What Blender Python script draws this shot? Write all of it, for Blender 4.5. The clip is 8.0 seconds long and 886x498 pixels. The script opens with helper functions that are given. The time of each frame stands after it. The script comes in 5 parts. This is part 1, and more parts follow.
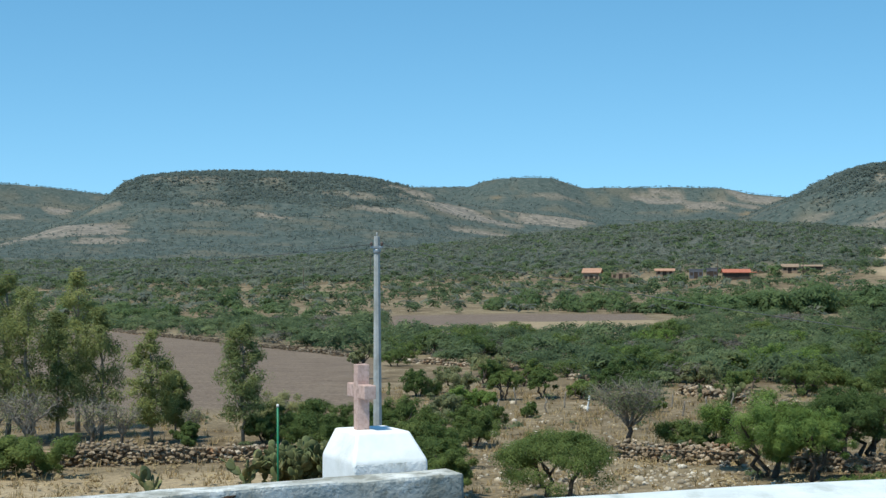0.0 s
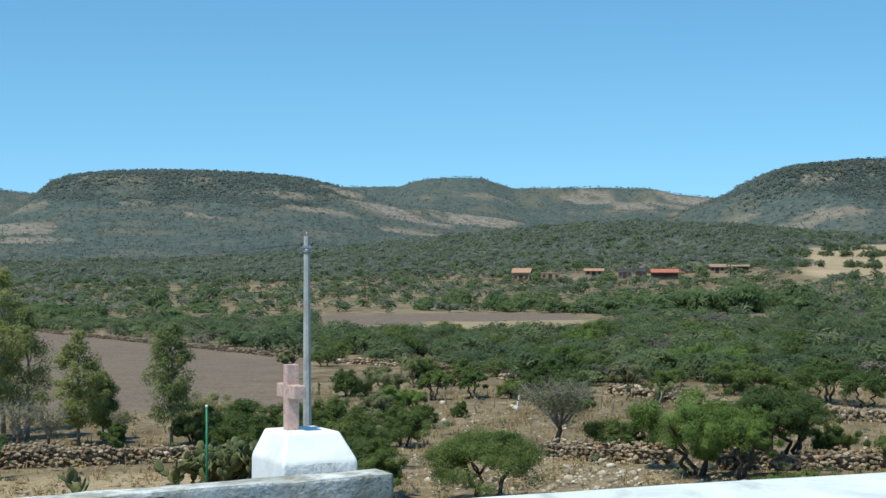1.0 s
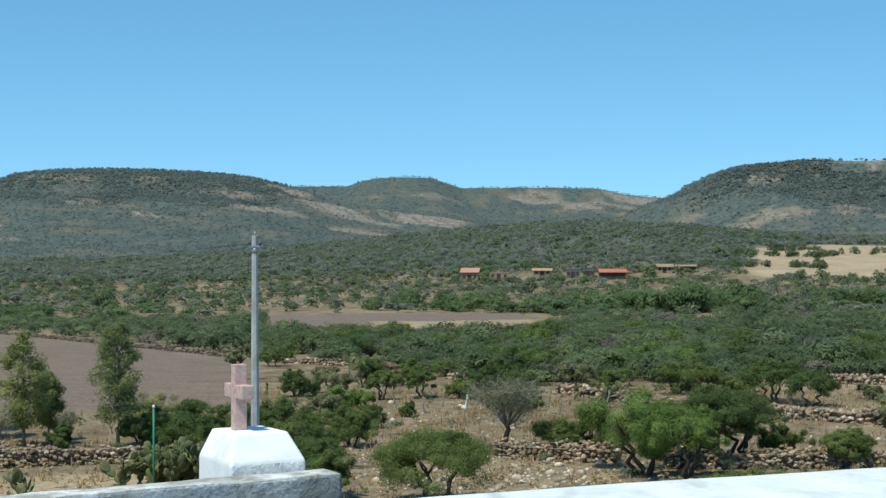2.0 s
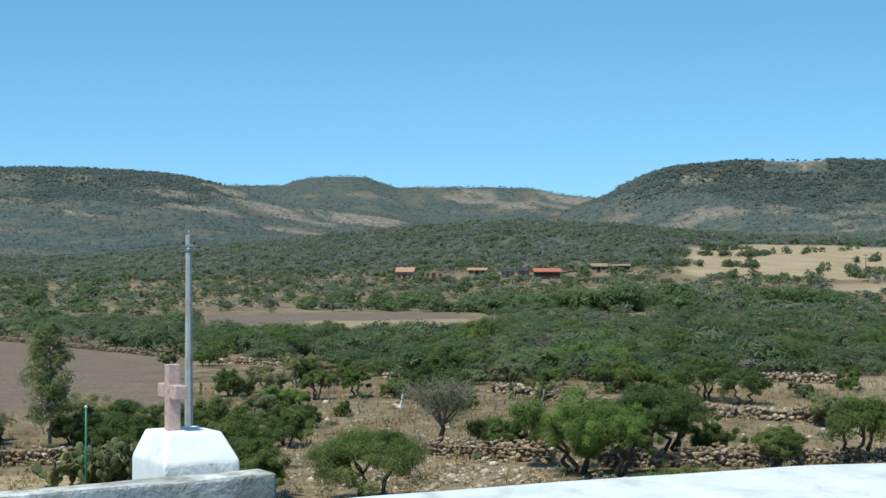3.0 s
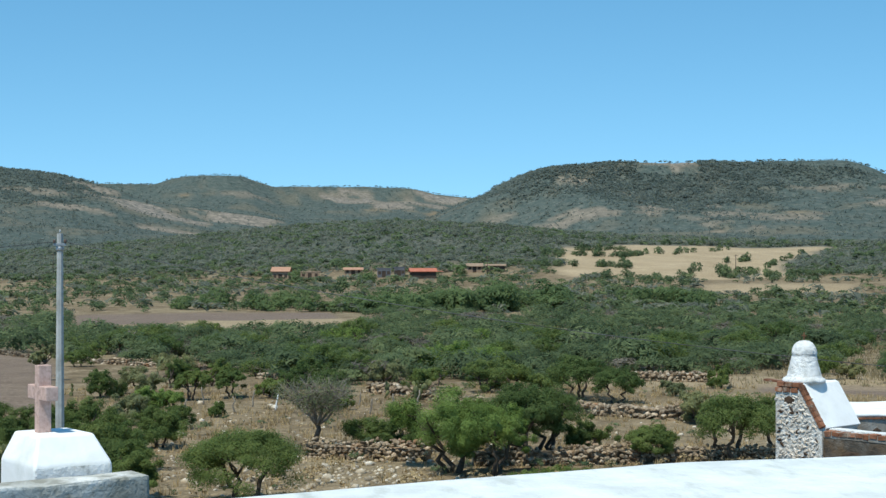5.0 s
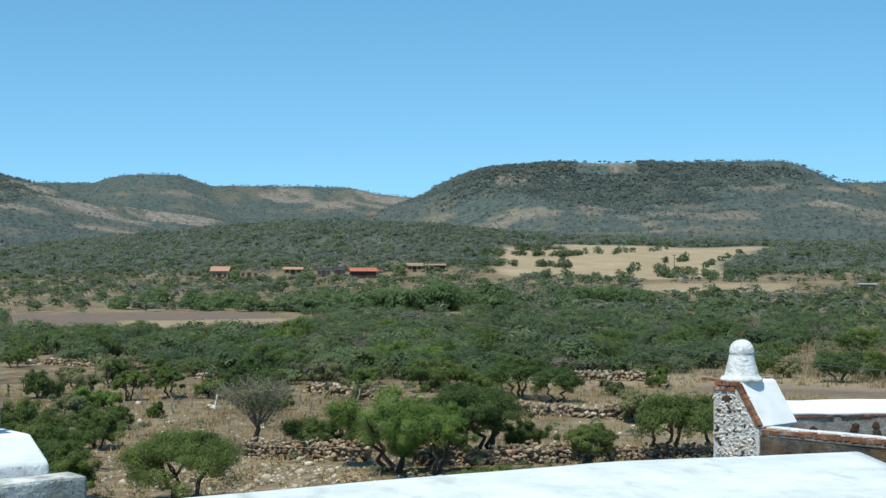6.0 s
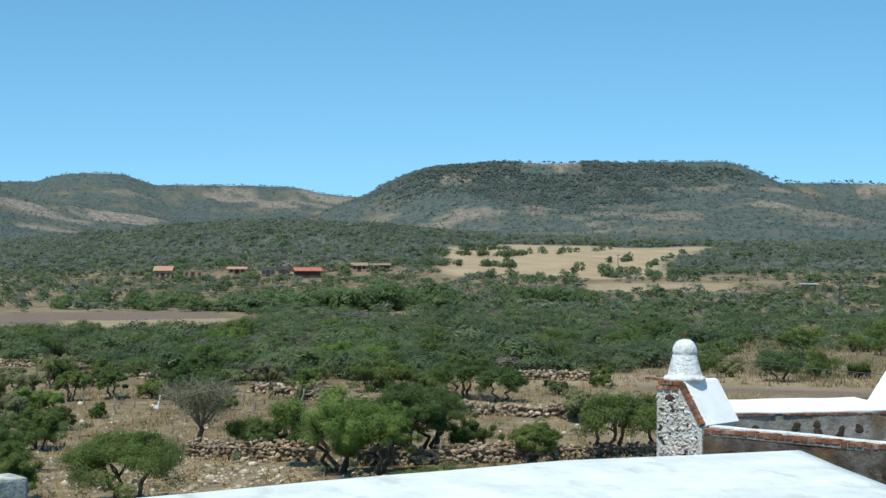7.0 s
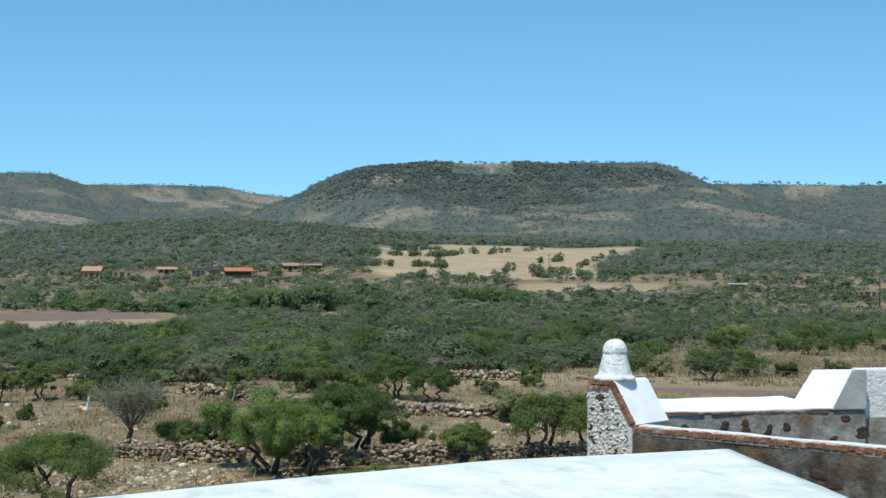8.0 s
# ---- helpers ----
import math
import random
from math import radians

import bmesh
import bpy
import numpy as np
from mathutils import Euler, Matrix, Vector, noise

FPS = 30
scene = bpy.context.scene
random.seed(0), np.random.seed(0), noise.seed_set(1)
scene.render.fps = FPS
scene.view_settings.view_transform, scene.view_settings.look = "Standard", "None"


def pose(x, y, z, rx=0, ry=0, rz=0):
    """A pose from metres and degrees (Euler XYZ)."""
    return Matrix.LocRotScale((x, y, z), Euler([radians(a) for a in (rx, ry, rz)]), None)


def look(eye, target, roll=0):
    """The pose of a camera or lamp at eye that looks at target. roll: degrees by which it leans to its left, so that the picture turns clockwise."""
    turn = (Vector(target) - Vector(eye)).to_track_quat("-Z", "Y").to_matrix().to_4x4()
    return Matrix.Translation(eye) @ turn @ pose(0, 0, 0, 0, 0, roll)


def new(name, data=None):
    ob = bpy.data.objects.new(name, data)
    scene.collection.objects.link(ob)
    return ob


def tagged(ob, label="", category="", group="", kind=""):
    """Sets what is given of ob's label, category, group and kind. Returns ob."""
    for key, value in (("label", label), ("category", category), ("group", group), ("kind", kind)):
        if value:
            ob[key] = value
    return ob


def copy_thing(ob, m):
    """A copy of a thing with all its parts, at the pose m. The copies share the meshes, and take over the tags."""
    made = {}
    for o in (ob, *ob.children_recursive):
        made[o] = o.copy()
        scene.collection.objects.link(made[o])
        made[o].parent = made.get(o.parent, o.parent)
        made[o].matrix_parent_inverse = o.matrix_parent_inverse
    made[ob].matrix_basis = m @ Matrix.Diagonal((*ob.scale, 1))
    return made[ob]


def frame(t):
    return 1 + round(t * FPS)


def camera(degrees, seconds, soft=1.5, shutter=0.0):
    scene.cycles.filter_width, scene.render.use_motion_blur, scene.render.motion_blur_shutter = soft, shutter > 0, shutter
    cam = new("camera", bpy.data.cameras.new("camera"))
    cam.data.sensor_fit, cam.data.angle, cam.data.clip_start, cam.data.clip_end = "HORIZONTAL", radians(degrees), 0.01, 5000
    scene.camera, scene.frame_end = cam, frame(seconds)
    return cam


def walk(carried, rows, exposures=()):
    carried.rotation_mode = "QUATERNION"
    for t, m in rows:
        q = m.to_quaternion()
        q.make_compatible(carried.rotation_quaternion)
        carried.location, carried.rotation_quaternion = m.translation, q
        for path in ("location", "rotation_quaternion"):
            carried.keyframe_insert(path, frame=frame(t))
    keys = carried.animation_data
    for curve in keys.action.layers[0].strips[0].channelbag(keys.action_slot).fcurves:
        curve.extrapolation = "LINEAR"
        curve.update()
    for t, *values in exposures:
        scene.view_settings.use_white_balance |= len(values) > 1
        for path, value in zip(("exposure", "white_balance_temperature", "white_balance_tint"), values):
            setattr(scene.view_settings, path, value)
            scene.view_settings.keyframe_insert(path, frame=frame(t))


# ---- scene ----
# ---------- camera: a tripod on a flat roof, panning to the right ----------
EYE = 8.5
cam = camera(31.0, 8.0, soft=1.4)
ROWS = [
    (0.0, 0.000, 0.051, 0.235),
    (0.5, 1.292, 0.042, 0.209),
    (1.0, 2.505, 0.039, 0.186),
    (2.5, 5.373, 0.010, 0.090),
    (3.0, 6.676, -0.002, 0.075),
    (3.5, 7.927, -0.012, 0.050),
    (4.0, 8.860, -0.012, 0.006),
    (4.5, 9.959, -0.008, -0.035),
    (6.0, 13.262, -0.022, -0.100),
    (6.5, 14.219, -0.020, -0.145),
    (7.0, 15.244, -0.025, -0.170),
    (7.5, 16.454, -0.022, -0.200),
    (8.0, 17.702, -0.010, -0.200),
]
walk(cam, [(t, pose(0, 0, EYE, 0, 0, -yaw) @ pose(0, 0, 0, 90 + pitch, 0, 0) @ pose(0, 0, 0, 0, 0, -roll)) for t, yaw, pitch, roll in ROWS],
     [(0.0, 0.12, 6550, 3), (8.0, 0.12, 6550, 3)])

# ---------- sky and sun ----------
SUN_ELEV, SUN_AZ = 62.0, -137.0          # azimuth in degrees clockwise from +y
world = bpy.data.worlds.new("sky")
scene.world = world
world.use_nodes = True
wn = world.node_tree.nodes
sky = wn.new("ShaderNodeTexSky")
sky.sky_type, sky.sun_disc = "NISHITA", False
sky.sun_elevation, sky.sun_rotation = radians(SUN_ELEV), radians(SUN_AZ)
sky.altitude, sky.air_density, sky.dust_density, sky.ozone_density = 1900, 1.0, 0.0, 0.6
wn["Background"].inputs[1].default_value = 0.173
tone = wn.new("ShaderNodeHueSaturation")
tone.inputs["Hue"].default_value = 0.486
tone.inputs["Saturation"].default_value = 1.245
lift = wn.new("ShaderNodeMapping")
lift.inputs["Location"].default_value = (0, 0, 0.13)
world.node_tree.links.new(wn.new("ShaderNodeTexCoord").outputs["Generated"], lift.inputs[0])
world.node_tree.links.new(lift.outputs[0], sky.inputs[0])
world.node_tree.links.new(sky.outputs[0], tone.inputs["Color"])
world.node_tree.links.new(tone.outputs[0], wn["Background"].inputs[0])
sun = new("sun", bpy.data.lights.new("sun", "SUN"))
sun.data.energy, sun.data.angle, sun.data.color = 3.95, radians(0.55), (1.0, 0.955, 0.88)
ca, sa = math.cos(radians(SUN_ELEV)), math.sin(radians(SUN_ELEV))
sun.matrix_world = look((0, 0, 0), (-math.sin(radians(SUN_AZ)) * ca, -math.cos(radians(SUN_AZ)) * ca, -sa))
tagged(sun, "clear midday sun", "sun", kind="structure")
# ---------- small tools ----------
RNG = np.random.default_rng(7)


def grid_noise(x, y, scale, seed=0):
    """Smooth value noise in -1..1 over the plan."""
    x, y = np.asarray(x, float) / scale + 1000.0 + seed * 17.3, np.asarray(y, float) / scale + 1000.0 - seed * 9.1
    ix, iy = np.floor(x).astype(np.int64), np.floor(y).astype(np.int64)
    fx, fy = x - ix, y - iy
    fx, fy = fx * fx * (3 - 2 * fx), fy * fy * (3 - 2 * fy)

    def h(a, b):
        n = (a * 374761393 + b * 668265263 + seed * 974711) & 0x7FFFFFFF
        n = ((n ^ (n >> 13)) * 1274126177) & 0x7FFFFFFF
        return ((n ^ (n >> 16)) & 0xFFFF) / 32767.5 - 1.0

    a = h(ix, iy) * (1 - fx) + h(ix + 1, iy) * fx
    b = h(ix, iy + 1) * (1 - fx) + h(ix + 1, iy + 1) * fx
    return a * (1 - fy) + b * fy


def fbm(x, y, scale, seed=0, octaves=4):
    total, amp, norm = 0.0, 1.0, 0.0
    for k in range(octaves):
        total = total + amp * grid_noise(x, y, scale / 2 ** k, seed + k * 31)
        norm += amp
        amp *= 0.55
    return total / norm


def smooth(a, b, v):
    t = np.clip((np.asarray(v, float) - a) / (b - a), 0, 1)
    return t * t * (3 - 2 * t)


def mesh_of(name, verts, faces, material, smooth_shade=False):
    me = bpy.data.meshes.new(name)
    verts = np.asarray(verts, np.float32)
    faces = np.asarray(faces, np.int32)
    n, k = faces.shape
    me.vertices.add(len(verts))
    me.vertices.foreach_set("co", verts.ravel())
    me.loops.add(n * k)
    me.loops.foreach_set("vertex_index", faces.ravel())
    me.polygons.add(n)
    me.polygons.foreach_set("loop_start", np.arange(0, n * k, k, dtype=np.int32))
    me.polygons.foreach_set("loop_total", np.full(n, k, np.int32))
    me.update(calc_edges=True)
    if smooth_shade:
        me.polygons.foreach_set("use_smooth", np.ones(n, bool))
    me.materials.append(material)
    return me


def part(name, bm, material, parent=None, label=""):
    """One bmesh as one mesh object, under a thing where one is given."""
    me = bpy.data.meshes.new(name)
    bm.to_mesh(me)
    bm.free()
    me.materials.append(material)
    ob = new(name, me)
    if parent is not None:
        ob.parent = parent
    if label:
        ob["label"] = label
    return ob


def child(name, me, parent, label=""):
    ob = new(name, me)
    ob.parent = parent
    if label:
        ob["label"] = label
    return ob


def empty(name, m, label, category, group="", kind=""):
    ob = new(name)
    ob.matrix_basis = m
    return tagged(ob, label, category, group, kind)


def prism(bm, low, high, bevel=0.0):
    """A solid between two rings of the same number of points."""
    a = [bm.verts.new(p) for p in low]
    b = [bm.verts.new(p) for p in high]
    n = len(a)
    fs = [bm.faces.new(a[::-1]), bm.faces.new(b)]
    for i in range(n):
        fs.append(bm.faces.new((a[i], a[(i + 1) % n], b[(i + 1) % n], b[i])))
    bmesh.ops.recalc_face_normals(bm, faces=fs)
    if bevel:
        es = list({e for f in fs for e in f.edges})
        bmesh.ops.bevel(bm, geom=es, offset=bevel, segments=2, affect="EDGES", profile=0.6)
    return bm


def box(bm, x0, y0, z0, x1, y1, z1, bevel=0.0):
    ring = [(x0, y0), (x1, y0), (x1, y1), (x0, y1)]
    return prism(bm, [(x, y, z0) for x, y in ring], [(x, y, z1) for x, y in ring], bevel)


def lathe(bm, profile, n=28):
    rings = [[bm.verts.new((r * math.cos(2 * math.pi * i / n), r * math.sin(2 * math.pi * i / n), z)) for i in range(n)] for r, z in profile]
    for a, b in zip(rings, rings[1:]):
        for i in range(n):
            f = bm.faces.new((a[i], a[(i + 1) % n], b[(i + 1) % n], b[i]))
            f.smooth = True
    bm.faces.new(rings[0][::-1])
    bm.faces.new(rings[-1])
    return bm


def tube(bm, points, radii, n=7, cap=True):
    """A tapered tube through points."""
    pts = [Vector(p) for p in points]
    rings = []
    for i, p in enumerate(pts):
        d = (pts[min(i + 1, len(pts) - 1)] - pts[max(i - 1, 0)]).normalized()
        u = d.cross(Vector((0.31, 0.87, 0.11))).normalized()
        v = d.cross(u)
        rings.append([bm.verts.new(p + float(radii[i]) * (u * math.cos(2 * math.pi * k / n) + v * math.sin(2 * math.pi * k / n))) for k in range(n)])
    for a, b in zip(rings, rings[1:]):
        for k in range(n):
            f = bm.faces.new((a[k], a[(k + 1) % n], b[(k + 1) % n], b[k]))
            f.smooth = True
    if cap:
        bm.faces.new(rings[0][::-1])
        bm.faces.new(rings[-1])
    return bm


# ---------- materials ----------
def nodes_of(name):
    m = bpy.data.materials.new(name)
    m.use_nodes = True
    nt = m.node_tree
    return m, nt, nt.nodes["Principled BSDF"]


def ramp(nt, fac, stops):
    r = nt.nodes.new("ShaderNodeValToRGB")
    els = r.color_ramp.elements
    while len(els) < len(stops):
        els.new(0.5)
    for e, (p, c) in zip(els, stops):
        e.position, e.color = p, (*c, 1)
    nt.links.new(fac, r.inputs[0])
    return r.outputs[0]


def noise_at(nt, coord, scale, detail=5.0, rough=0.6, stretch=None):
    if stretch:
        mp = nt.nodes.new("ShaderNodeMapping")
        mp.inputs["Scale"].default_value = stretch
        nt.links.new(coord, mp.inputs[0])
        coord = mp.outputs[0]
    n = nt.nodes.new("ShaderNodeTexNoise")
    n.inputs["Scale"].default_value, n.inputs["Detail"].default_value, n.inputs["Roughness"].default_value = scale, detail, rough
    nt.links.new(coord, n.inputs["Vector"])
    return n.outputs[0]


def mixed(nt, fac, a, b, how="MIX"):
    m = nt.nodes.new("ShaderNodeMix")
    m.data_type, m.blend_type = "RGBA", how
    for src, sock in ((fac, m.inputs[0]), (a, m.inputs[6]), (b, m.inputs[7])):
        if isinstance(src, (int, float)):
            sock.default_value = src
        elif isinstance(src, tuple):
            sock.default_value = (*src, 1)
        else:
            nt.links.new(src, sock)
    return m.outputs[2]


def bumped(nt, bsdf, height, strength, distance):
    b = nt.nodes.new("ShaderNodeBump")
    b.inputs["Strength"].default_value, b.inputs["Distance"].default_value = strength, distance
    nt.links.new(height, b.inputs["Height"])
    nt.links.new(b.outputs[0], bsdf.inputs["Normal"])


def surface(name, stops, scale, stain=None, stain_scale=0.6, stain_at=(0.5, 0.7), rough=0.9, bump=0.4, bump_scale=30.0, depth=0.01, metal=0.0, per_object=0.0, per_island=0.0, spec=0.3, streak=None):
    """A matt surface: grain by a noise ramp, stains at a larger scale, fine relief."""
    m, nt, bsdf = nodes_of(name)
    pos = nt.nodes.new("ShaderNodeNewGeometry")
    col = ramp(nt, noise_at(nt, pos.outputs["Position"], scale), stops)
    if stain:
        big = ramp(nt, noise_at(nt, pos.outputs["Position"], stain_scale, 6, 0.65, streak), [(stain_at[0], (0, 0, 0)), (stain_at[1], (1, 1, 1))])
        col = mixed(nt, big, col, stain)
    for amount, source in ((per_object, None), (per_island, pos.outputs["Random Per Island"])):
        if amount:
            if source is None:
                source = nt.nodes.new("ShaderNodeObjectInfo").outputs["Random"]
            shade = ramp(nt, source, [(0.0, (1 - amount,) * 3), (0.6, (1.0, 1 - amount * 0.2, 1 - amount * 0.45)), (1.0, (1 + amount * 0.5,) * 3)])
            col = mixed(nt, 1.0, col, shade, "MULTIPLY")
    nt.links.new(col, bsdf.inputs["Base Color"])
    bsdf.inputs["Roughness"].default_value, bsdf.inputs["Metallic"].default_value = rough, metal
    bsdf.inputs["Specular IOR Level"].default_value = spec
    if bump:
        bumped(nt, bsdf, noise_at(nt, pos.outputs["Position"], bump_scale, 6, 0.65), bump, depth)
    return m


def foliage(name, dark, mid, light, scale=0.9, through_light=0.25, per_object=0.25):
    m, nt, bsdf = nodes_of(name)
    pos = nt.nodes.new("ShaderNodeNewGeometry")
    col = ramp(nt, noise_at(nt, pos.outputs["Position"], scale, 3), [(0.3, dark), (0.5, mid), (0.72, light)])
    shade = ramp(nt, pos.outputs["Random Per Island"], [(0.0, (0.82, 0.84, 0.80)), (0.5, (1, 1, 1)), (1.0, (1.16, 1.14, 1.0))])
    col = mixed(nt, 1.0, col, shade, "MULTIPLY")
    if per_object:
        info = nt.nodes.new("ShaderNodeObjectInfo")
        tone = ramp(nt, info.outputs["Random"], [(0.0, (1 - per_object, 1 - per_object * 0.8, 1 - per_object)), (1.0, (1 + per_object, 1 + per_object * 0.7, 1.0))])
        col = mixed(nt, 1.0, col, tone, "MULTIPLY")
    nt.links.new(col, bsdf.inputs["Base Color"])
    bsdf.inputs["Roughness"].default_value = 0.75
    bsdf.inputs["Specular IOR Level"].default_value = 0.2
    tr = nt.nodes.new("ShaderNodeBsdfTranslucent")
    nt.links.new(col, tr.inputs[0])
    mx = nt.nodes.new("ShaderNodeMixShader")
    mx.inputs[0].default_value = through_light
    nt.links.new(bsdf.outputs[0], mx.inputs[1])
    nt.links.new(tr.outputs[0], mx.inputs[2])
    nt.links.new(mx.outputs[0], nt.nodes["Material Output"].inputs[0])
    return m


WHITEWASH = surface("whitewash", [(0.3, (0.80, 0.80, 0.78)), (0.6, (0.87, 0.87, 0.86))], 5.0, stain=(0.66, 0.67, 0.63), stain_scale=0.9, stain_at=(0.55, 0.72), bump=0.35, bump_scale=14, depth=0.02)
ROOF_WASH = surface("roof_whitewash", [(0.34, (0.60, 0.63, 0.615)), (0.52, (0.70, 0.73, 0.715)), (0.66, (0.77, 0.79, 0.775))], 1.6, stain=(0.50, 0.525, 0.49), stain_scale=1.9, stain_at=(0.54, 0.74), bump=0.7, bump_scale=5, depth=0.04, streak=(1.6, 0.55, 1.0))
GRIMY_WASH = surface("grimy_whitewash", [(0.34, (0.62, 0.62, 0.59)), (0.48, (0.78, 0.78, 0.76)), (0.62, (0.85, 0.85, 0.84))], 5.5, stain=(0.44, 0.43, 0.39), stain_scale=3.6, stain_at=(0.57, 0.70), bump=1.0, bump_scale=16, depth=0.045)
OLD_PLASTER = surface("old_plaster", [(0.36, (0.34, 0.335, 0.29)), (0.48, (0.56, 0.555, 0.51)), (0.60, (0.84, 0.84, 0.81))], 4.2, stain=(0.32, 0.31, 0.26), stain_scale=2.1, stain_at=(0.50, 0.62), bump=1.0, bump_scale=9, depth=0.06)
WALL_PLASTER = surface("wall_plaster", [(0.34, (0.17, 0.155, 0.135)), (0.5, (0.265, 0.250, 0.225)), (0.66, (0.38, 0.37, 0.345))], 3.4, stain=(0.19, 0.125, 0.07), stain_scale=0.9, stain_at=(0.5, 0.66), bump=0.8, bump_scale=9, depth=0.04)
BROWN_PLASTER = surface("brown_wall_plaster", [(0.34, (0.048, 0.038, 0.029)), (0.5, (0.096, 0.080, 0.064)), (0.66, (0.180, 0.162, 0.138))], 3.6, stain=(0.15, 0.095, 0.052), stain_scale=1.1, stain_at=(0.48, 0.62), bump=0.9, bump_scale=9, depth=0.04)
RUBBLE_MORTAR = surface("rubble_mortar", [(0.35, (0.46, 0.42, 0.37)), (0.62, (0.70, 0.68, 0.64))], 9.0, bump=0.9, bump_scale=16, depth=0.05)
PALE_STONE = surface("pale_stone", [(0.3, (0.46, 0.39, 0.32)), (0.6, (0.73, 0.68, 0.62))], 8.0, bump=0.6, bump_scale=25, depth=0.02, per_object=0.28)
# for dark stones, and dark enough to stand for shaded holes in the masonry
DARK_STONE_AND_HOLE = surface("dark_stone_and_hole", [(0.3, (0.038, 0.026, 0.019)), (0.65, (0.088, 0.056, 0.037))], 7.0, bump=0.6, bump_scale=25, depth=0.02, per_object=0.25)  
BRICK = surface("brick", [(0.3, (0.13, 0.058, 0.034)), (0.62, (0.29, 0.128, 0.072))], 9.0, stain=(0.42, 0.34, 0.27), stain_scale=6.0, stain_at=(0.54, 0.72), bump=0.5, bump_scale=45, depth=0.01, per_object=0.3)
CANTERA = surface("pink_stone", [(0.3, (0.45, 0.29, 0.24)), (0.62, (0.62, 0.43, 0.37))], 22.0, stain=(0.20, 0.15, 0.13), stain_scale=6.0, stain_at=(0.62, 0.74), bump=0.5, bump_scale=70, depth=0.008)
CONCRETE = surface("grey_concrete", [(0.3, (0.33, 0.34, 0.33)), (0.65, (0.46, 0.47, 0.46))], 6.0, stain=(0.27, 0.27, 0.25), stain_scale=1.4, bump=0.2, bump_scale=40, depth=0.005)
STEEL = surface("galvanised_steel", [(0.3, (0.30, 0.31, 0.32)), (0.7, (0.45, 0.46, 0.47))], 20.0, rough=0.5, metal=0.7, bump=0.05)
RUST = surface("rusty_iron", [(0.3, (0.10, 0.05, 0.03)), (0.7, (0.22, 0.11, 0.06))], 30.0, rough=0.85, metal=0.3, bump=0.3, bump_scale=90)
RUBBER = surface("grey_cable", [(0.35, (0.025, 0.025, 0.025)), (0.66, (0.12, 0.125, 0.13))], 1.1, rough=0.5, bump=0.0)
CERAMIC = surface("brown_porcelain", [(0.3, (0.10, 0.07, 0.06)), (0.7, (0.16, 0.11, 0.09))], 10.0, rough=0.25, bump=0.0)
GREEN_PAINT = surface("green_paint", [(0.3, (0.02, 0.16, 0.08)), (0.7, (0.03, 0.24, 0.12))], 12.0, rough=0.45, bump=0.1)
WHITE_PAINT = surface("white_paint", [(0.3, (0.70, 0.70, 0.68)), (0.7, (0.82, 0.82, 0.80))], 9.0, rough=0.6, bump=0.1)
FIELD_STONE = surface("field_stone", [(0.30, (0.12, 0.096, 0.070)), (0.5, (0.25, 0.202, 0.148)), (0.68, (0.49, 0.43, 0.35))], 2.3, stain=(0.28, 0.16, 0.09), stain_scale=1.1, stain_at=(0.56, 0.7), bump=0.7, bump_scale=12, depth=0.04, per_object=0.42, per_island=0.42)
BARK = surface("bark", [(0.3, (0.055, 0.04, 0.03)), (0.65, (0.13, 0.10, 0.075))], 9.0, bump=0.8, bump_scale=30, depth=0.02)
PALE_BARK = surface("pale_bark", [(0.3, (0.16, 0.13, 0.10)), (0.65, (0.30, 0.26, 0.21))], 6.0, bump=0.5, bump_scale=30, depth=0.01)
TWIG = surface("grey_twigs", [(0.3, (0.17, 0.145, 0.115)), (0.65, (0.30, 0.262, 0.215))], 4.0, bump=0.0)
DRY_GRASS = surface("dry_grass", [(0.3, (0.26, 0.185, 0.09)), (0.65, (0.46, 0.35, 0.19))], 1.2, bump=0.0, per_island=0.15)
ROOF_TILE = surface("clay_tile", [(0.3, (0.34, 0.10, 0.06)), (0.65, (0.46, 0.17, 0.11))], 2.0, bump=0.4, bump_scale=6, depth=0.03, per_object=0.2)
ORANGE_TILE = surface("orange_clay_tile", [(0.3, (0.36, 0.19, 0.12)), (0.65, (0.48, 0.28, 0.19))], 2.0, bump=0.4, bump_scale=6, depth=0.03)
BLOCKWORK = surface("grey_blockwork", [(0.3, (0.09, 0.09, 0.10)), (0.65, (0.15, 0.15, 0.16))], 2.0, bump=0.4, bump_scale=5, depth=0.02)
ADOBE = surface("adobe", [(0.3, (0.24, 0.16, 0.11)), (0.65, (0.36, 0.26, 0.18))], 2.0, bump=0.4, bump_scale=5, depth=0.03)
DARK_WOOD = surface("dark_wood", [(0.3, (0.04, 0.03, 0.022)), (0.65, (0.09, 0.065, 0.05))], 8.0, bump=0.3)
SHEET_METAL = surface("pale_sheet_metal", [(0.3, (0.55, 0.58, 0.60)), (0.65, (0.68, 0.70, 0.72))], 2.0, rough=0.5, metal=0.2, bump=0.1)
LEAF_ACACIA = foliage("acacia_leaves", (0.088, 0.134, 0.048), (0.145, 0.200, 0.072), (0.220, 0.278, 0.110), through_light=0.52)
LEAF_MESQUITE = foliage("mesquite_leaves", (0.120, 0.184, 0.050), (0.196, 0.280, 0.078), (0.300, 0.382, 0.118), through_light=0.5, per_object=0.08)
LEAF_GREY = foliage("grey_leaves", (0.200, 0.220, 0.120), (0.275, 0.290, 0.165), (0.350, 0.355, 0.215), through_light=0.52)
LEAF_TALL = foliage("tall_tree_leaves", (0.160, 0.190, 0.075), (0.260, 0.290, 0.125), (0.380, 0.395, 0.195), through_light=0.5)
